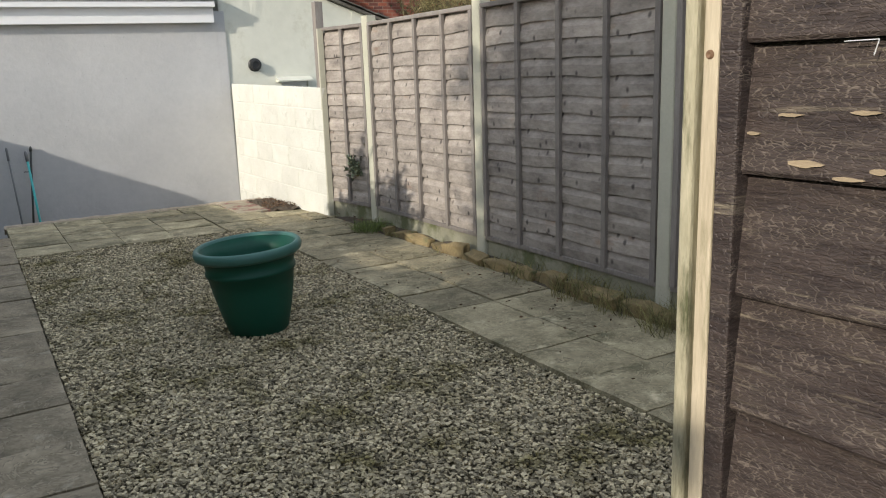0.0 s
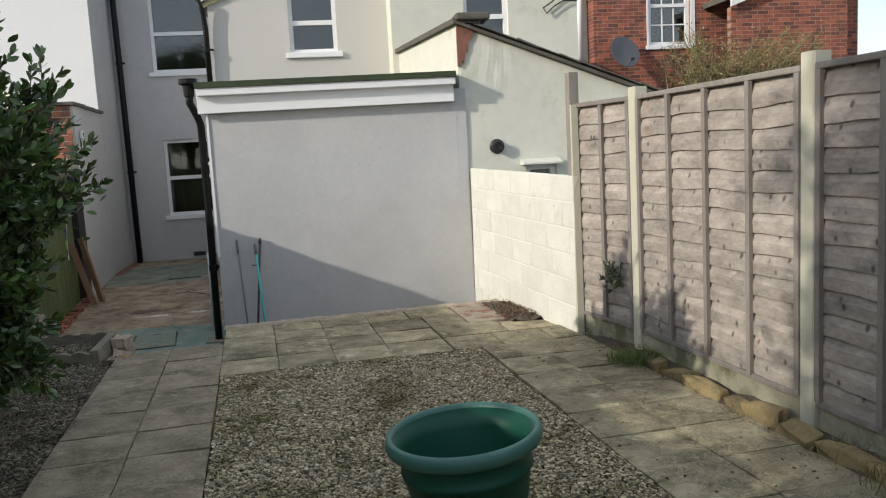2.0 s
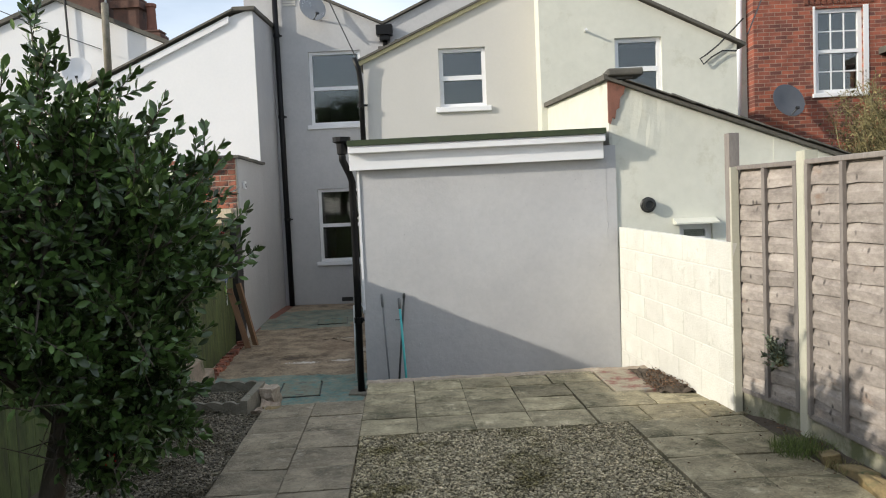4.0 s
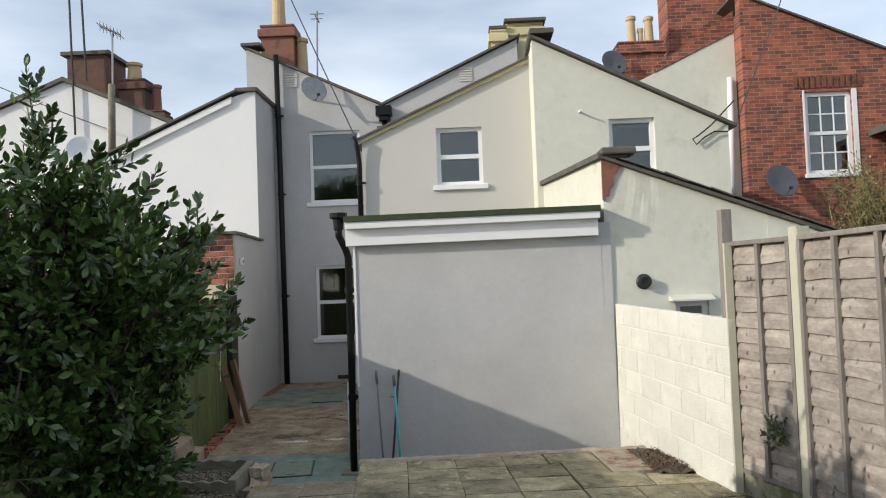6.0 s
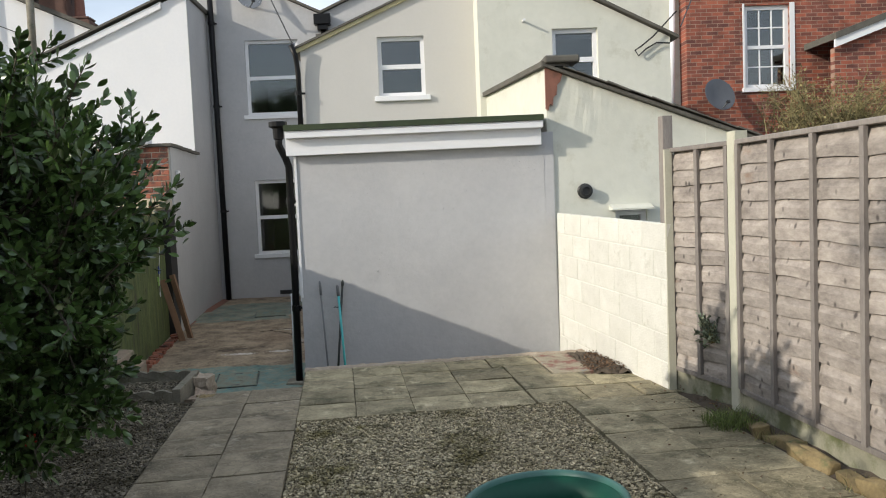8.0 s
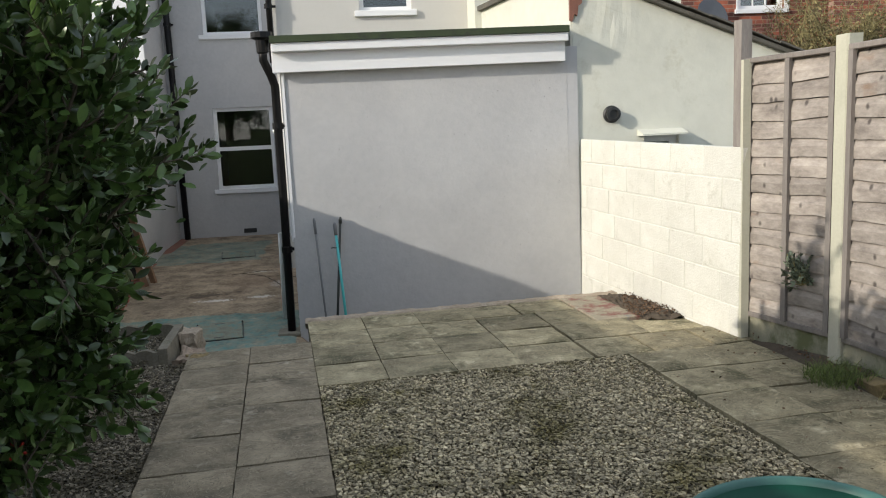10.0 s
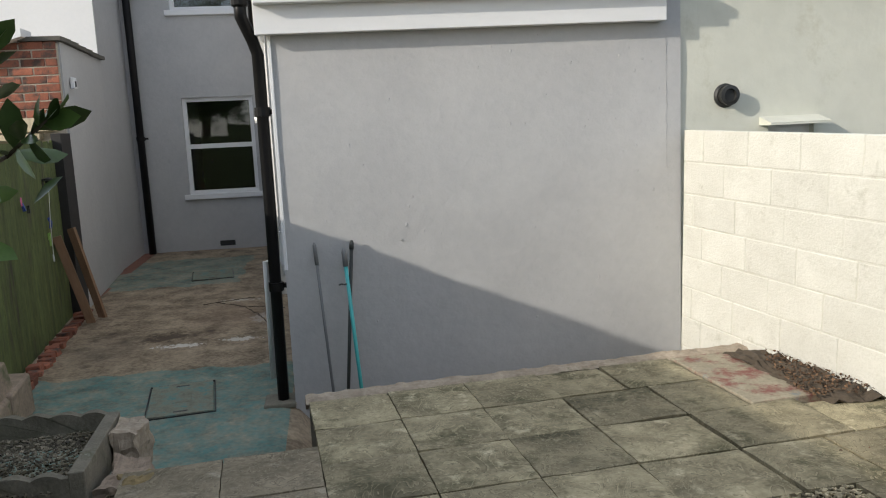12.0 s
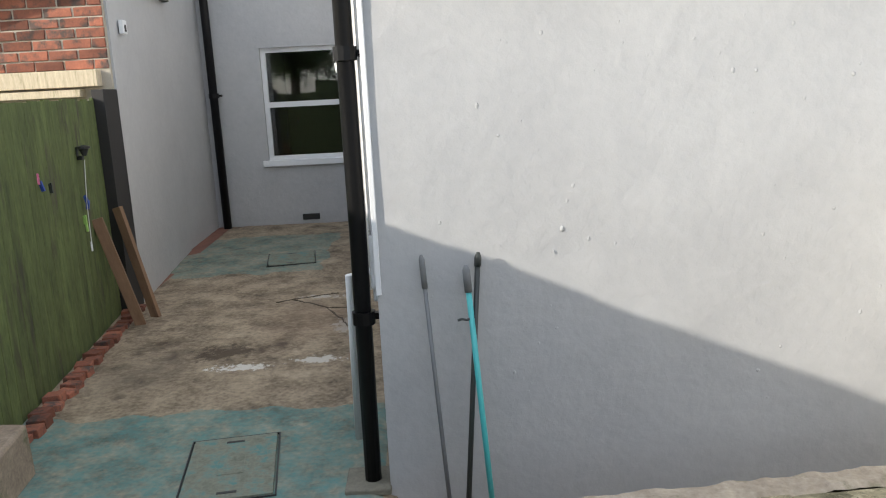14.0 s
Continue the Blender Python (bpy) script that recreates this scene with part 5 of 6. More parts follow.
# brick footing along the fence foot
bf2 = thing("edging_bricks", "broken red brick edging along the fence foot", "edging", kind="structure")
for k in range(26):
    y = 11.35 + 0.115 * k
    b = new("brick", brick_data[2])
    b.parent = bf2
    b.matrix_world = pose(left_line(y) + 0.06 + random.uniform(-0.015, 0.035), y, yard_z(y) - 0.035 + random.uniform(0, 0.02), random.uniform(-5, 5), random.uniform(-5, 5), random.uniform(-14, 14))
rs = tagged(part("trim_red_skirting", prism([(14.5, -0.32), (18.1, -0.235), (18.1, -0.17), (14.5, -0.25)], "x", -2.99, -2.74), "terracotta"), "strip of worn red paint along the yard wall foot", "skirting", kind="structure")
rs.matrix_world = pose(0, 0, -0.028)

# scalloped concrete edging round the small bed, with broken brick at the corner
def edging(label, a, b):
    a, b = Vector(a), Vector(b)
    ln = (b - a).length
    n = max(8, int(ln / 0.02))
    pts = [(0, -0.12)] + [(ln * i / n, 0.055 + 0.022 * abs(math.sin(math.pi * ln * i / n / 0.15))) for i in range(n + 1)] + [(ln, -0.12)]
    ob = part("edging", roughen(prism(pts, "y", -0.022, 0.022), 0.008, 14), "edging")
    tagged(ob, label, "edging", "scalloped edging")
    ob.matrix_world = pose(a.x, a.y, a.z, 0, 0, math.degrees(math.atan2((b - a).y, (b - a).x)))


edging("mossy scalloped concrete edging along the back of the bed", (-2.30, 9.93, 0.0), (-1.24, 9.85, 0.0))
edging("mossy scalloped concrete edging along the front of the bed", (-2.27, 9.09, 0.0), (-1.19, 9.03, 0.0))
sb = tagged(part("edging_board", boxes((-0.035, 0.035, 0, 0.78, -0.12, 0.085), bevel=0.006), "edging"), "grey concrete kerb at the end of the bed", "edging")
sb.matrix_world = pose(-1.17, 9.01, 0, 0, 0, 3)
for label, x, y, z, sx, sy, sz, r, mt in (("broken red brick lump at the bed corner", -1.10, 9.61, -0.28, 0.14, 0.28, 0.34, 4, "edge_mortar"), ("crumbling pale stone beside the path end", -1.03, 9.20, -0.28, 0.16, 0.36, 0.26, -4, "sandstone"),
                                          ("low stone at the path end", -0.95, 9.07, -0.2, 0.12, 0.2, 0.2, 10, "kerb_stone")):
    bm = boxes((-sx / 2, sx / 2, -sy / 2, sy / 2, 0, sz))
    bmesh.ops.subdivide_edges(bm, edges=bm.edges, cuts=9, use_grid_fill=True)
    ob = tagged(part("stone", roughen(roughen(bm, 0.05, 6, x), 0.018, 26, x), mt), label, "stone", "bed stones")
    ob.matrix_world = pose(x, y, z, 0, 0, r)
for k, (x, y, z, ln, hh) in enumerate(((-2.22, 10.55, -0.36, 0.75, 0.26), (-2.26, 10.60, -0.10, 0.72, 0.22), (-2.26, 11.02, -0.36, 0.5, 0.30))):
    ob = tagged(part("stone_block", roughen(boxes((-0.12, 0.12, -ln / 2, ln / 2, 0, hh), bevel=0.02), 0.03, 5, k), "sandstone"), "buff stone block stacked by the green fence", "stone block", "stacked blocks")
    ob.matrix_world = pose(x, y, z, 0, 0, 5)


# ---- dishes, aerials, wires ----
def dish(label, at, facing, r, mat):
    t = thing("satellite_dish", label, "satellite dish", look(at, Vector(at) + Vector(facing)) @ pose(0, 0, 0, 180, 0, 0))
    prof = [(0.01, 0.0), (r * 0.5, r * 0.05), (r, r * 0.2), (r * 1.02, r * 0.2), (r * 1.0, r * 0.175), (r * 0.5, r * 0.03), (0.012, -0.02)]
    part("reflector", turned(prof, 28), mat, t, smooth=True)
    part("arm", tube(bmesh.new(), [(0, r * 0.9, 0.03), (0, r * 0.75, r * 0.75)], 0.015, 6), "metal", t)
    part("receiver", boxes((-0.03, 0.03, r * 0.68, r * 0.82, r * 0.68, r * 0.82)), "dark_rubber", t)
    part("bracket", tube(bmesh.new(), [(0, 0, -0.02), (0, 0, -0.28)], 0.02, 6), "metal", t)
    return t


dish("dark grey satellite dish on the brick wall", (7.08, 17.75, 3.42), (0.25, -1, 0.35), 0.33, "dish")
dish("pale satellite dish high on the grey wall", (-2.03, 17.82, 5.65), (0.7, -1, 0.35), 0.27, "pale_dish")
dish("grey satellite dish on the roof behind", (4.10, 18.5, 6.10), (0.3, -1, 0.3), 0.27, "dish")
dish("pale satellite dish on the white wall", (-8.2, 20.75, 5.2), (0.4, -1, 0.3), 0.33, "white_render")
bm = bmesh.new()
ae = thing("aerial", "thin mast aerial on the chimney", "aerial")
part("mast", tube(bmesh.new(), [(-2.06, 18.5, 6.0), (-2.02, 18.5, 7.50)], 0.018, 6), "metal", ae)
part("array", boxes((-2.18, -1.88, 18.48, 18.5, 7.42, 7.44), (-2.15, -1.91, 18.48, 18.5, 7.32, 7.335), (-2.03, -2.01, 18.2, 18.7, 7.31, 7.33)), "metal", ae)
ae = thing("aerial", "television aerial on a white flue pole", "aerial")
part("mast", tube(bmesh.new(), [(-7.46, 20.8, 5.0), (-7.42, 20.8, 8.0)], 0.025, 6), "metal", ae)
part("flue", tube(bmesh.new(), [(-7.46, 20.75, 4.8), (-7.44, 20.75, 6.75)], 0.085, 10), "edging", ae, smooth=True)
part("boom", tube(bmesh.new(), [(-7.72, 20.8, 8.2), (-7.22, 20.8, 7.95)], 0.015, 6), "metal", ae)
bm = bmesh.new()
for k in range(7):
    f = k / 6
    c = Vector((-7.72, 20.8, 8.2)).lerp(Vector((-7.22, 20.8, 7.95)), f)
    tube(bm, [c + Vector((0, -0.2, 0.03)), c + Vector((0, 0.2, -0.03))], 0.008, 5)
    tube(bm, [c + Vector((0, 0, -0.12)), c + Vector((0, 0, 0.12))], 0.008, 5)
part("element", bm, "dark_rubber", ae)
for x in (-8.42, -8.12):
    ae = thing("aerial", "tall thin mast fixed to the white gable", "aerial", group="gable masts")
    part("mast", tube(bmesh.new(), [(x, 20.9, 5.6 if x < -8.2 else 6.9), (x - 0.1, 20.9, 9.2)], 0.028, 6), "dark_rubber", ae)
for a, b, sag in (((-0.74, 14.4, 4.0), (-4.6, 20.0, 12.5), 0.05), ((-7.6, 20.8, 5.7), (-12.5, 20.0, 8.0), 0.1), ((5.0, 13.9, 4.0), (9.8, 22.0, 10.5), 0.1)):
    a, b = Vector(a), Vector(b)
    pts = [a.lerp(b, k / 12) - Vector((0, 0, sag * 4 * (k / 12) * (1 - k / 12))) for k in range(13)]
    tagged(part("cable", tube(bmesh.new(), pts, 0.011, 5), "dark_rubber"), "thin dark overhead cable", "cable", "overhead cables")
cb = bmesh.new()
tube(cb, [(4.80, 13.80, 3.75), (4.6, 13.79, 3.76), (4.45, 13.79, 3.68), (4.33, 13.79, 3.58), (4.28, 13.79, 3.66), (4.38, 13.79, 3.72), (4.55, 13.79, 3.85), (4.9, 13.78, 4.2)], 0.012, 6)
tagged(part("cable", cb, "dark_rubber"), "looped loose cable on the cream wall", "cable", "overhead cables")


# ---- foliage ----
def leaf_cloud(name, spots, mat, parent, size, seed, bend=0.25, wide=0.25, stray=0.45):
    """One mesh of many small cupped leaves. spots: (place, direction) pairs."""
    rng = np.random.default_rng(seed)
    verts, faces = [], []
    for p, d in spots:
        s = size * rng.uniform(0.65, 1.2)
        d = (Vector(d) + Vector(rng.normal(0, stray, 3))).normalized()
        side = d.cross(Vector(rng.normal(0, 1, 3))).normalized()
        up = side.cross(d)
        k = len(verts)
        w = s * wide
        c = s * bend
        verts.append(p)
        for f, g in ((0.22, 0.62), (0.5, 1.0), (0.78, 0.78)):
            q = p + d * s * f + up * c * (0.9 * f * (1.1 - f))
            verts += [q + side * w * g, q - up * w * 0.2, q - side * w * g]
        verts.append(p + d * s)
        faces += [(k, k + 1, k + 2), (k, k + 2, k + 3)]
        for i in (k + 1, k + 4):
            faces += [(i, i + 3, i + 4, i + 1), (i + 1, i + 4, i + 5, i + 2)]
        faces += [(k + 7, k + 10, k + 8), (k + 8, k + 10, k + 9)]
    me = bpy.data.meshes.new(name)
    me.from_pydata([tuple(v) for v in verts], [], faces)
    me.shade_smooth()
    me.materials.append(M[mat])
    ob = new(name, me)
    ob.parent = parent
    return ob


def holly_tree():
    t = thing("tree", "dense dark green glossy-leaved evergreen with a few red berries", "tree")
    rng = random.Random(5)
    root = Vector((-1.52, 6.05, -0.05))
    fork = Vector((-1.25, 6.05, 0.82))
    trunk = bmesh.new()
    tube(trunk, [root, root + Vector((0.02, 0, 0.1)), (root + fork) / 2 + Vector((0.03, 0.02, 0)), fork, fork + Vector((0.02, 0, 0.6)), fork + Vector((0.0, 0.05, 1.2))], [0.10, 0.075, 0.062, 0.055, 0.04, 0.02], 10)
    part("trunk", roughen(trunk, 0.01, 6), "bark", t, smooth=True)
    spots, limbs, berries = [], bmesh.new(), []
    tips = []
    for k in range(125):
        # directions over the crown, the right and top sides reaching out in uneven sprays
        a = rng.uniform(0, 2 * math.pi)
        h = rng.uniform(-0.9, 0.9)
        c = math.sqrt(max(0.05, 1 - h * h))
        reach = rng.uniform(0.72, 1.06)
        d = Vector((c * math.cos(a) * 0.98, c * math.sin(a) * 0.92 - 0.12 * max(h, 0), h * 0.98))
        tip = Vector((-1.36, 5.88, 1.60)) + d * reach * 0.94
        if tip.z < 0.95 and tip.x < -1.0:
            tip.z = rng.uniform(0.95, 1.4)
        tip.x = max(tip.x, left_line(tip.y) + 0.05)
        tips.append(tip)
    tips += [Vector(p) for p in ((-0.50, 6.76, 1.52), (-0.54, 6.70, 1.68), (-0.55, 6.68, 1.40), (-1.335, 6.15, 2.76), (-1.30, 6.2, 2.60), (-1.05, 6.4, 2.42), (-0.85, 6.55, 2.20), (-0.70, 6.6, 2.02), (-0.98, 6.0, 0.50), (-1.02, 5.95, 0.42), (-0.80, 6.3, 0.62), (-0.66, 6.6, 1.85))]
    for k in range(26):
        tips.append(Vector((rng.uniform(-1.10, -0.54), rng.uniform(6.15, 6.72), rng.uniform(1.34, 2.05))))
        tips.append(Vector((rng.uniform(-1.45, -0.78), rng.uniform(6.3, 6.85), rng.uniform(1.25, 2.2))))
        tips.append(Vector((rng.uniform(-1.25, -0.85), rng.uniform(5.75, 6.3), rng.uniform(0.52, 1.0))))
    for k in range(16):
        tips.append(Vector((rng.uniform(-1.05, -0.72), rng.uniform(5.9, 6.5), rng.uniform(0.46, 0.95))))
    for k, tip in enumerate(tips):
        tip.x = max(tip.x, left_line(tip.y) + 0.05)
        base = fork + Vector((0, 0.02, rng.uniform(-0.1, 1.1)))
        mid = base.lerp(tip, 0.5) + Vector((rng.uniform(-0.08, 0.08), rng.uniform(-0.08, 0.08), rng.uniform(-0.05, 0.1)))
        tube(limbs, [base, mid, tip], [0.018, 0.010, 0.003], 5, cap=False)
        for j in range(34):
            f = rng.uniform(0.35, 1.0)
            p = (base.lerp(mid, f * 2) if f < 0.5 else mid.lerp(tip, f * 2 - 1)) + Vector((rng.gauss(0, 0.05), rng.gauss(0, 0.05), rng.gauss(0, 0.05)))
            spots.append((p, (tip - mid).normalized() + Vector((rng.gauss(0, 0.6), rng.gauss(0, 0.6), rng.gauss(0.25, 0.6)))))
        # upright sprays near the tip, with leaves set round each stem
        for s in range(8):
            q = mid.lerp(tip, rng.uniform(0.15, 1.0))
            axis = ((tip - mid).normalized() * 0.5 + Vector((rng.gauss(0, 0.45), rng.gauss(0, 0.45), rng.gauss(0.45, 0.4)))).normalized()
            ln = rng.uniform(0.10, 0.24)
            e = q + axis * ln
            tube(limbs, [q, e], [0.004, 0.002], 4, cap=False)
            u = axis.orthogonal().normalized()
            w = axis.cross(u)
            n = int(ln / 0.0105)
            for j in range(n):
                f = (j + 0.5) / n
                ang = j * 2.4 + s
                out = u * math.cos(ang) + w * math.sin(ang)
                spots.append((q.lerp(e, f), out * (1.15 - 0.75 * f) + axis * (0.35 + 0.8 * f)))
            spots.append((e, axis))
        if k % 7 == 0:
            berries.append(mid.lerp(tip, 0.8))
    for k in range(3400):
        # inner leaves that close the crown
        a, h = rng.uniform(0, 2 * math.pi), rng.uniform(-1, 1)
        c = math.sqrt(1 - h * h)
        r = rng.uniform(0.35, 0.86)
        p = Vector((-1.36, 5.95, 1.58)) + Vector((c * math.cos(a) * 0.9, c * math.sin(a) * 0.9, h * 0.92)) * r
        if p.z > 0.95 - 0.5 * max(0.0, p.x + 1.2) and p.x > left_line(p.y) + 0.03:
            spots.append((p, Vector((rng.gauss(0, 1), rng.gauss(0, 1), rng.gauss(0.2, 0.7)))))
    spots = [(p, d) for p, d in spots if p.z > (0.98 if p.x < -1.12 else 0.44)]
    part("limb", limbs, "bark", t)
    leaf_cloud("foliage", spots, "leaf", t, 0.062, 3, stray=0.22, wide=0.22)
    for p in berries:
        bm = bmesh.new()
        for j in range(6):
            q = p + Vector((rng.gauss(0, 0.018), rng.gauss(0, 0.018), rng.gauss(0, 0.018)))
            bmesh.ops.create_icosphere(bm, subdivisions=1, radius=0.006, matrix=Matrix.Translation(q))
        part("berries", bm, "berry", t, "small cluster of red berries")
    return t


holly_tree().matrix_world = pose(0.09, -0.05, -0.03)


def twiggy_bush():
    t = thing("bush", "bare olive-brown twiggy bush over the fence by the brick house", "bush")
    rng = random.Random(9)
    bm = bmesh.new()
    spots = []
    for k in range(420):
        a = rng.uniform(-1.2, 1.2)
        root = Vector((7.6 + rng.gauss(0, 0.4), 14.6 + rng.gauss(0, 0.3), 1.2))
        tip = Vector((7.6 + rng.uniform(-1.1, 1.7), 14.5 + rng.uniform(-0.7, 0.7), rng.uniform(2.0, 3.35)))
        mid = root.lerp(tip, 0.6) + Vector((rng.gauss(0, 0.12), rng.gauss(0, 0.12), 0.12))
        tube(bm, [root, mid, tip], [0.012, 0.007, 0.003], 4, cap=False)
        for j in range(14):
            q = mid.lerp(tip, rng.random())
            e = q + Vector((rng.gauss(0, 0.1), rng.gauss(0, 0.1), rng.gauss(-0.03, 0.1)))
            tube(bm, [q, e], [0.004, 0.002], 3, cap=False)
            spots.append((e, (e - q).normalized()))
    part("brushwood", bm, "twig", t)
    leaf_cloud("foliage", spots, "twig", t, 0.05, 8)
    part("stem", tube(bmesh.new(), [(7.6, 14.6, -0.6), (7.6, 14.6, 0.5), (7.6, 14.6, 1.4)], [0.08, 0.07, 0.05], 8), "bark", t)


twiggy_bush()


def shade_tree():
    """The tall sparse tree over the fence that dapples the garden."""
    t = thing("tree", "tall sparse tree behind the green fence", "tree")
    rng = random.Random(21)
    tr = bmesh.new()
    tube(tr, [(-4.4, 0.8, -0.6), (-4.4, 0.85, 1.5), (-4.3, 0.9, 3.2), (-4.3, 1.0, 5.0), (-4.2, 1.0, 6.2)], [0.2, 0.16, 0.13, 0.08, 0.03], 10)
    part("trunk", tr, "bark", t, smooth=True)
    limbs, spots = bmesh.new(), []
    for k in range(165):
        base = Vector((-4.33, 0.9, rng.uniform(2.0, 5.2)))
        tip = Vector((rng.uniform(-5.6, -3.0), rng.uniform(-1.0, 2.85), rng.uniform(2.0, 6.2)))
        mid = base.lerp(tip, 0.5) + Vector((0, 0, 0.2))
        tube(limbs, [base, mid, tip], [0.04, 0.022, 0.006], 5, cap=False)
        for j in range(34):
            q = base.lerp(mid, rng.random()) if rng.random() < 0.25 else mid.lerp(tip, rng.random())
            e = q + Vector((rng.gauss(0, 0.28), rng.gauss(0, 0.28), rng.gauss(0, 0.25)))
            if e.y > 2.92 or e.y < -1.2:
                continue
            tube(limbs, [q, e], [0.006, 0.003], 4, cap=False)
            for i in range(7):
                spots.append((q.lerp(e, rng.random()) + Vector((rng.gauss(0, 0.05), rng.gauss(0, 0.05), rng.gauss(0, 0.05))), Vector((rng.gauss(0, 1), rng.gauss(0, 1), rng.gauss(0, 1)))))
    part("limb", limbs, "bark", t)
    leaf_cloud("foliage", spots, "leaf", t, 0.11, 14)


shade_tree()


def tuft(label, u, v, n, height, spread, mat, seed, category="weeds", z=0.0):
    rng = random.Random(seed)
    verts, faces = [], []
    for k in range(n):
        a, r = rng.uniform(0, 2 * math.pi), spread * rng.random() ** 0.6
        x, y = r * math.cos(a), r * math.sin(a)
        lean = Vector((rng.gauss(0, 0.5), rng.gauss(0, 0.5), 1)).normalized()
        h = height * rng.uniform(0.4, 1.1)
        b = rng.uniform(0, math.pi)
        w = Vector((math.cos(b), math.sin(b), 0)) * 0.002
        p0, p1, p2 = Vector((x, y, 0)), Vector((x, y, 0)) + lean * h * 0.6, Vector((x, y, 0)) + lean * h + Vector((lean.x, lean.y, -0.15)) * h * 0.5
        i = len(verts)
        verts += [p0 - w, p0 + w, p1 + w * 0.8, p1 - w * 0.8, p2]
        faces += [(i, i + 1, i + 2, i + 3), (i + 3, i + 2, i + 4)]
    me = bpy.data.meshes.new("weed_tuft")
    me.from_pydata([tuple(c) for c in verts], [], faces)
    me.materials.append(M[mat])
    ob = tagged(new("weed_tuft", me), label, category, "weeds at the fence foot", "stuff")
    ob.matrix_world = PLOT @ pose(u, v, z)
    return ob


tuft("tuft of green grass at the fence post", 2.98, -0.95, 620, 0.13, 0.20, "green_grass", 1)
for k, (u, v, n, h, s) in enumerate(((3.05, -1.35, 90, 0.10, 0.12), (3.07, -2.9, 120, 0.13, 0.16), (3.05, -3.35, 160, 0.18, 0.18), (3.05, -3.9, 300, 0.24, 0.2), (3.06, -4.3, 260, 0.22, 0.2), (3.02, -4.75, 320, 0.22, 0.22), (3.05, -5.2, 260, 0.2, 0.2), (3.05, -5.7, 260, 0.2, 0.2), (3.06, -2.2, 60, 0.08, 0.12))):
    tuft("dry straggly grass at the fence foot", u, v, n, h, s, "grass", 20 + k)

# small grey-green shrub growing through the narrow panel
sh = thing("shrub", "small grey-green shrub growing at the fence panel", "shrub")
rng = random.Random(4)
bm, spots = bmesh.new(), []
for k in range(34):
    a = in_plot(3.11, -0.42, 0.46)
    b = in_plot(3.06 + rng.gauss(0, 0.03), -0.40 + rng.gauss(0, 0.07), 0.58 + rng.gauss(0, 0.06))
    tube(bm, [a, b], [0.003, 0.0015], 4, cap=False)
    for j in range(16):
        spots.append((a.lerp(b, rng.uniform(0.3, 1.0)), (b - a).normalized() + Vector((rng.gauss(0, 0.6), rng.gauss(0, 0.6), rng.gauss(0, 0.6)))))
tube(bm, [in_plot(3.165, -0.42, 0.43), in_plot(3.11, -0.42, 0.465)], [0.008, 0.006], 6)
part("stem", bm, "twig", sh)
leaf_cloud("foliage", spots, "sage", sh, 0.035, 6)

# wall lamp and clothes pegs hung on the green fence
lamp = thing("solar_lamp", "small black solar lamp fixed to the green fence", "lamp", pose(left_line(13.55) + 0.035, 13.55, 1.16))
part("bracket", boxes((-0.03, 0.03, -0.02, 0.02, -0.06, -0.03), (-0.03, -0.01, -0.02, 0.02, -0.06, 0.04), bevel=0.004), "dark_rubber", lamp)
part("shade", turned([(0.015, -0.03), (0.035, 0.02), (0.05, 0.025), (0.05, 0.04), (0.01, 0.05)], 12), "dark_rubber", lamp).location = (0.04, 0, 0.0)
cord = tagged(part("cord", tube(bmesh.new(), [(left_line(13.55) + 0.075, 13.54, 1.10), (left_line(13.5) + 0.06, 13.50, 0.78), (left_line(13.48) + 0.055, 13.49, 0.44)], 0.003, 5), "chalk"), "thin white cord with pegs on the fence", "cord")
for label, y, z, mt in (("blue plastic peg on the cord", 13.51, 0.80, "peg_blue"), ("blue peg clipped beside it", 13.53, 0.76, "peg_blue"), ("lime green peg on the cord", 13.42, 0.66, "peg_green"), ("lime green peg hanging", 13.44, 0.60, "peg_green"), ("pale peg at the cord end", 13.49, 0.44, "chalk"), ("pink peg on the fence", 12.62, 1.05, "peg_pink"), ("blue peg on the fence", 12.66, 1.0, "peg_blue"), ("dark peg on the fence", 12.82, 0.97, "dark_pole")):
    ob = part("clothes_peg", boxes((-0.006, 0.006, -0.012, -0.002, -0.035, 0.035), (-0.006, 0.006, 0.002, 0.012, -0.035, 0.03), (-0.008, 0.008, -0.004, 0.004, 0.0, 0.01)), mt)
    tagged(ob, label, "peg", "clothes pegs")
    ob.matrix_world = pose(left_line(y) + 0.055, y, z, random.uniform(-30, 30), 0, random.uniform(0, 90))


# ---- kerb stones at the fence foot ----
stone_data = []
for k in range(5):
    bm = boxes((-0.05, 0.05, -0.16, 0.16, -0.04, 0.115), bevel=0.012)
    bmesh.ops.subdivide_edges(bm, edges=bm.edges, cuts=1, use_grid_fill=True)
    roughen(bm, 0.018, 17, k)
    stone_data.append(mesh_of(roughen(bm, 0.045, 6, k * 3.1), "kerb_stone", "kerb_stone"))
kerb = thing("kerb", "row of rough mossy stones along the fence foot", "kerb", kind="structure")
v, k = -1.15, 0
while v > -8.2:
    ob = new("stone", stone_data[k % 5])
    ob.parent = kerb
    sc = 0.7 + 0.5 * random.random()
    ob.matrix_world = PLOT @ pose(3.05 + random.uniform(-0.02, 0.02), v, -0.045, random.uniform(-8, 8), random.uniform(-6, 6), random.uniform(-10, 10)) @ Matrix.Diagonal((1, sc, random.uniform(0.7, 1.15), 1))
    v -= 0.325 * sc + 0.006
    k += 1
bm = bmesh.new()
n = 90
left = [bm.verts.new((3.0, 0.35 - 8.5 * i / n, -0.015 + 0.02 * noise.noise(Vector((i * 0.4, 0, 0))))) for i in range(n + 1)]
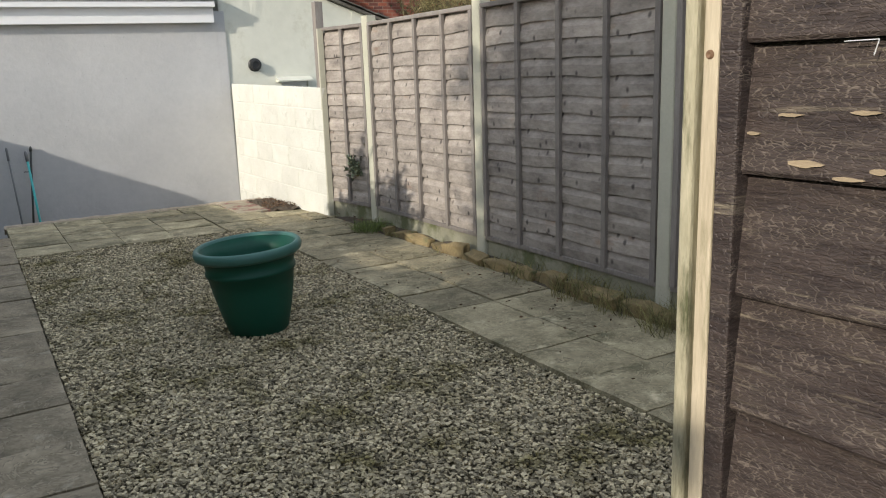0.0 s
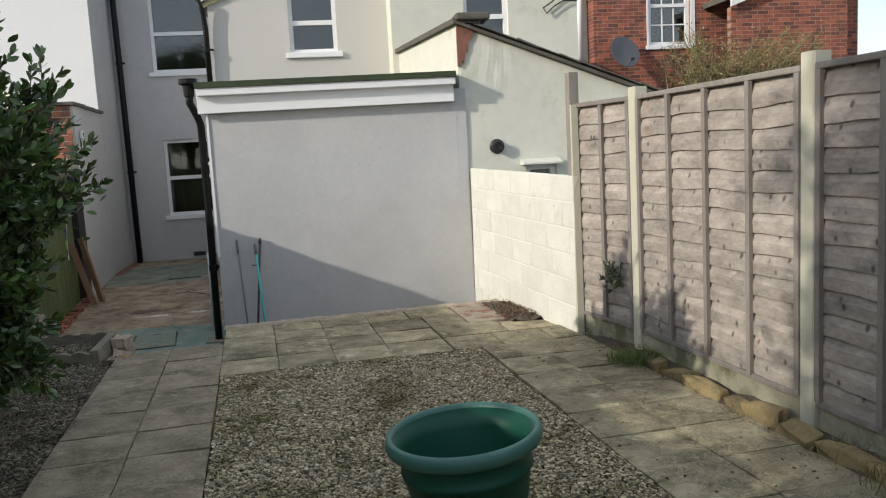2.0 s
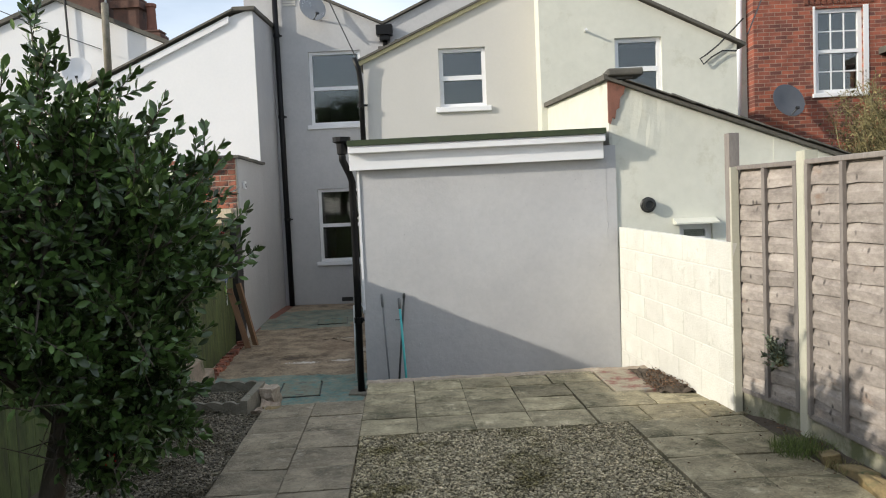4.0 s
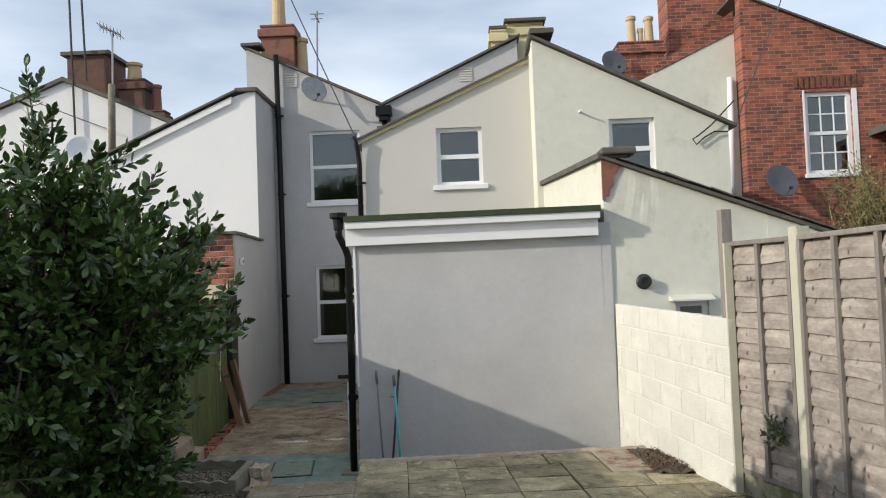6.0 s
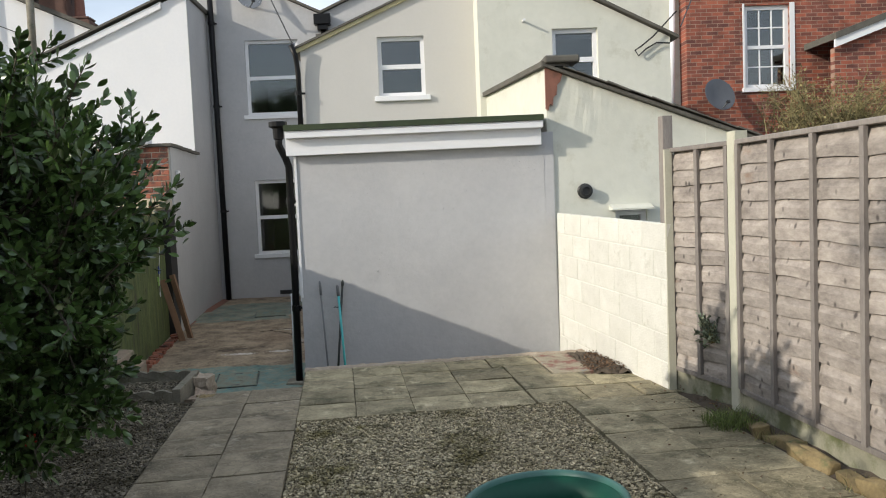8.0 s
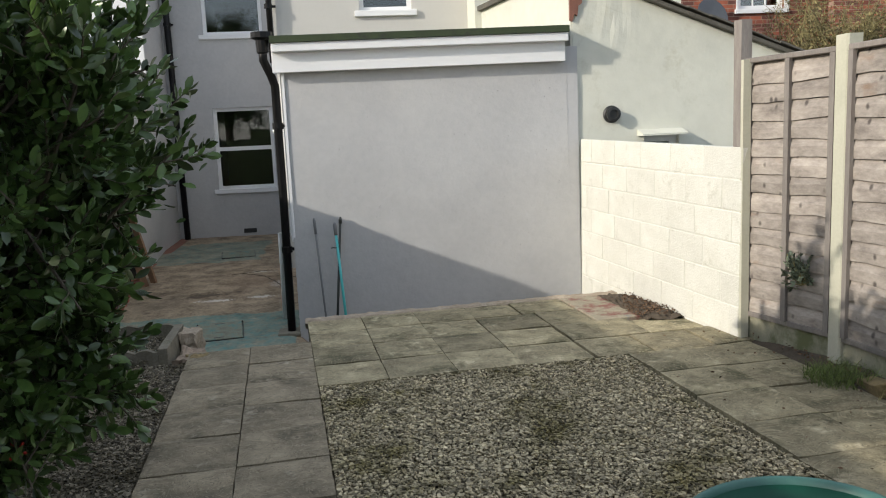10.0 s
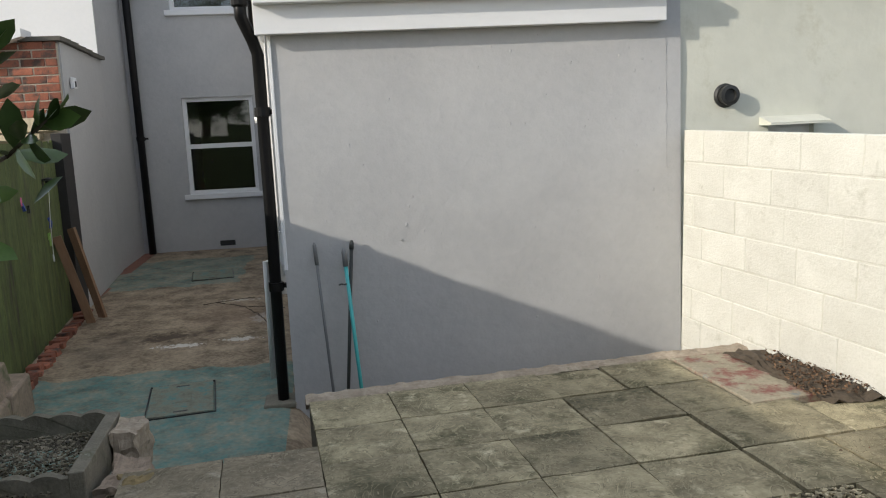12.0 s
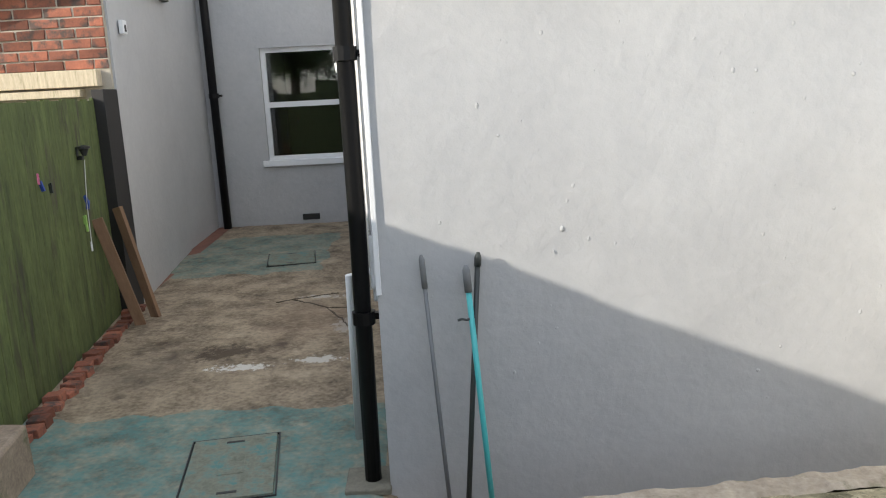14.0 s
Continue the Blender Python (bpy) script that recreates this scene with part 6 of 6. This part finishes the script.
right = [bm.verts.new((3.16, 0.35 - 8.5 * i / n, 0.035 + 0.03 * noise.noise(Vector((i * 0.4, 9, 0))))) for i in range(n + 1)]
for i in range(n):
    bm.faces.new((left[i], left[i + 1], right[i + 1], right[i]))
so = tagged(part("soil_strip", bm, "soil"), "dark soil strip between paving and fence", "soil", kind="structure")
so.matrix_world = PLOT

# soil patch and painted cover slab in the terrace corner
bm = bmesh.new()
pts = [(2.50, 9.11), (2.89, 9.11), (2.72, 10.14), (2.40, 10.10)]
c = bm.verts.new((2.62, 9.5, 0.045))
ring = [bm.verts.new((x, y, 0.008)) for x, y in pts]
for i in range(len(ring)):
    bm.faces.new((ring[i], ring[(i + 1) % len(ring)], c))
bmesh.ops.subdivide_edges(bm, edges=bm.edges, cuts=12, use_grid_fill=True)
for v in bm.verts:
    v.co.z += 0.03 * noise.noise(v.co * 18) + 0.02 * noise.noise(v.co * 50)
tagged(part("soil_mound", bm, "soil"), "heap of dark soil and dead leaves by the block wall", "soil")
lit = []
rng = random.Random(12)
for k in range(900):
    x, y = rng.uniform(2.40, 2.84), rng.uniform(9.16, 9.95)
    if x > 2.9 - (y - 9.16) * 0.2 or x < 2.36 + (y - 9.2) * 0.3:
        continue
    lit.append((Vector((x, y, 0.035 + 0.02 * rng.random())), Vector((rng.gauss(0, 1), rng.gauss(0, 1), 0.15))))
for k in range(150):
    lit.append((in_plot(3.08 + rng.gauss(0, 0.03), rng.uniform(-1.0, 0.35), 0.02 + 0.02 * rng.random()), Vector((rng.gauss(0, 1), rng.gauss(0, 1), 0.15))))
for k in range(170):
    lit.append((in_plot(rng.uniform(2.1, 3.0) if k % 3 else rng.uniform(2.75, 3.0), rng.uniform(-5.2, 0.3), 0.008), Vector((rng.gauss(0, 1), rng.gauss(0, 1), 0.05))))
tagged(leaf_cloud("dead_leaves", lit, "dry_leaf", None, 0.022, 2), "scattered dead brown leaves on paving and soil", "leaves", kind="stuff")


# ---- gravel ----
def gravel(name, label, spots, seed, size=(0.0048, 0.0122), mat="stone_chips"):
    """Loose stone chips as one mesh."""
    rng = np.random.default_rng(seed)
    chip = np.array([(x, y, z) for z in (-0.8, 0.8) for y in (-0.8, 0.8) for x in (-0.8, 0.8)])
    tri = np.array([(0, 2, 3), (0, 3, 1), (4, 5, 7), (4, 7, 6), (0, 1, 5), (0, 5, 4), (2, 6, 7), (2, 7, 3), (0, 4, 6), (0, 6, 2), (1, 3, 7), (1, 7, 5)])
    n = len(spots)
    spots = np.array(spots)
    s = rng.uniform(*size, (n, 1)) * np.stack([rng.uniform(0.8, 1.5, n), rng.uniform(0.7, 1.1, n), rng.uniform(0.3, 0.62, n)], 1)
    v = chip[None] * s[:, None, :] * rng.uniform(0.45, 1.3, (n, 8, 3))
    a, b = rng.uniform(0, 2 * np.pi, n), rng.normal(0, 0.5, n)
    ca, sa, cb, sb = np.cos(a), np.sin(a), np.cos(b), np.sin(b)
    y, z = v[:, :, 1] * cb[:, None] - v[:, :, 2] * sb[:, None], v[:, :, 1] * sb[:, None] + v[:, :, 2] * cb[:, None]
    x = v[:, :, 0] * ca[:, None] - y * sa[:, None]
    y = v[:, :, 0] * sa[:, None] + y * ca[:, None]
    v = np.stack([x, y, z], 2) + spots[:, None, :]
    f = tri[None] + 8 * np.arange(n)[:, None, None]
    me = bpy.data.meshes.new(name)
    me.from_pydata(v.reshape(-1, 3), [], f.reshape(-1, 3).tolist())
    me.materials.append(M[mat])
    return tagged(new(name, me), label, "gravel", kind="stuff")


def scatter(u0, u1, v0, v1, step, seed, z=-0.018):
    rng = np.random.default_rng(seed)
    us, vs = np.meshgrid(np.arange(u0 + step / 2, u1, step), np.arange(v0 + step / 2, v1, step))
    us, vs = us.ravel() + rng.normal(0, step * 0.35, us.size), vs.ravel() + rng.normal(0, step * 0.35, vs.size)
    us, vs = np.clip(us, u0 + 0.012, u1 - 0.012), np.clip(vs, v0, v1 - 0.012)
    c, s = math.cos(radians(5.0)), math.sin(radians(5.0))
    zz = z + rng.uniform(-0.008, 0.010, us.size) + 0.012 * np.sin(us * 3.1 + 1) * np.sin(vs * 1.7)
    return np.stack([-0.027 + us * c - vs * s, 8.136 + us * s + vs * c, zz], 1)


near = np.concatenate([scatter(0.0, 2.08, -6.4, -2.0, 0.0138, 1), scatter(0.0, 2.08, -2.0, 0.0, 0.0138, 2)])
gravel("gravel", "loose buff and grey stone chippings", near, 11)
gravel("gravel", "loose stone chippings in the side bed", np.concatenate([scatter(-2.0, -0.90, -5.0, 0.93, 0.0165, 3), scatter(-2.05, -1.10, 0.98, 1.72, 0.0165, 5, 0.0)]), 12, (0.005, 0.0125), "bed_chips")


# ---- paving slabs ----
paving = thing("pavement", "weathered riven concrete paving slabs", "paving", PLOT, kind="structure")


def slab_data(w, d, seed, mat="slab"):
    bm = bmesh.new()
    nx, ny = 9, 9
    g = [[bm.verts.new((w * i / nx, d * j / ny, 0)) for i in range(nx + 1)] for j in range(ny + 1)]
    for row in g:
        for vt in row:
            p = Vector((vt.co.x * 3.3, vt.co.y * 3.3, seed * 7.1))
            edge = min(vt.co.x, w - vt.co.x, vt.co.y, d - vt.co.y)
            vt.co.z = 0.006 * noise.noise(p) + 0.005 * abs(noise.noise(p * 2.7)) - (0.006 if edge < 1e-4 else 0)
            if edge < 1e-4:
                vt.co.x += 0.005 * noise.noise(p * 4)
                vt.co.y += 0.005 * noise.noise(p * 4 + Vector((5, 5, 5)))
    for j in range(ny):
        for i in range(nx):
            bm.faces.new((g[j][i], g[j][i + 1], g[j + 1][i + 1], g[j + 1][i]))
    rim = [e for e in bm.edges if e.is_boundary]
    r = bmesh.ops.extrude_edge_only(bm, edges=rim)
    for q in r["geom"]:
        if isinstance(q, bmesh.types.BMVert):
            q.co.z = -0.045
    return mesh_of(bm, mat, "slab")


slab_sets = {}


def lay(u, v, w, d, tilt=0.35, mat="slab"):
    key = (round(w, 2), round(d, 2), mat)
    if key not in slab_sets:
        slab_sets[key] = [slab_data(w, d, s + len(slab_sets) * 5, mat) for s in range(4)]
    ob = new("slab", random.choice(slab_sets[key]))
    ob.parent = paving
    ob.matrix_world = PLOT @ pose(u, v, random.uniform(-0.003, 0.003), random.uniform(-tilt, tilt), random.uniform(-tilt, tilt), random.uniform(-0.25, 0.25))


G = 0.006
# left path, two slabs wide
for col in range(2):
    v = 1.12
    while v > -9.3:
        lay(-0.895 + 0.448 * col, v - 0.448, 0.448 - G, 0.448 - G, mat="path_slab")
        v -= 0.448
# terrace
for col, u in enumerate((0.0, 0.452, 0.905)):
    for row in range(4):
        lay(u, 0.448 * row, 0.452 - G, 0.448 - G)
for u, v, w, d in ((1.36, 0.0, 0.50, 0.448), (1.36, 0.448, 0.50, 0.448), (1.36, 0.90, 0.50, 0.45), (1.36, 1.36, 0.40, 0.43), (1.77, 1.36, 0.46, 0.43), (1.87, 0.90, 0.36, 0.45), (1.87, 0.0, 0.42, 0.448), (1.87, 0.448, 0.60, 0.448), (2.30, 0.0, 0.44, 0.448), (2.48, 0.448, 0.52, 0.40), (2.75, 0.0, 0.30, 0.448)):
    lay(u, v, w - G, d - G, 0.7)
cover = part("cover_slab", roughen(boxes((2.25, 2.68, 0.92, 1.78, -0.05, 0.003), bevel=0.005), 0.004, 6), "cover_paint", paving, "cover slab with flaking red and blue paint")
cover.matrix_world = PLOT
# right path
for col in range(2):
    v = 0.0
    while v > -9.3:
        lay(2.09 + 0.455 * col, v - 0.452, 0.455 - G, 0.452 - G, 0.6)
        v -= 0.452
# strip of slabs forming the step down at the path end
for k in range(2):
    ob = new("step_slab", slab_data(0.43, 0.20, 40 + k, "path_slab"))
    ob.parent = paving
    ob.matrix_world = PLOT @ pose(-0.88 + 0.44 * k, 1.12, -0.14)
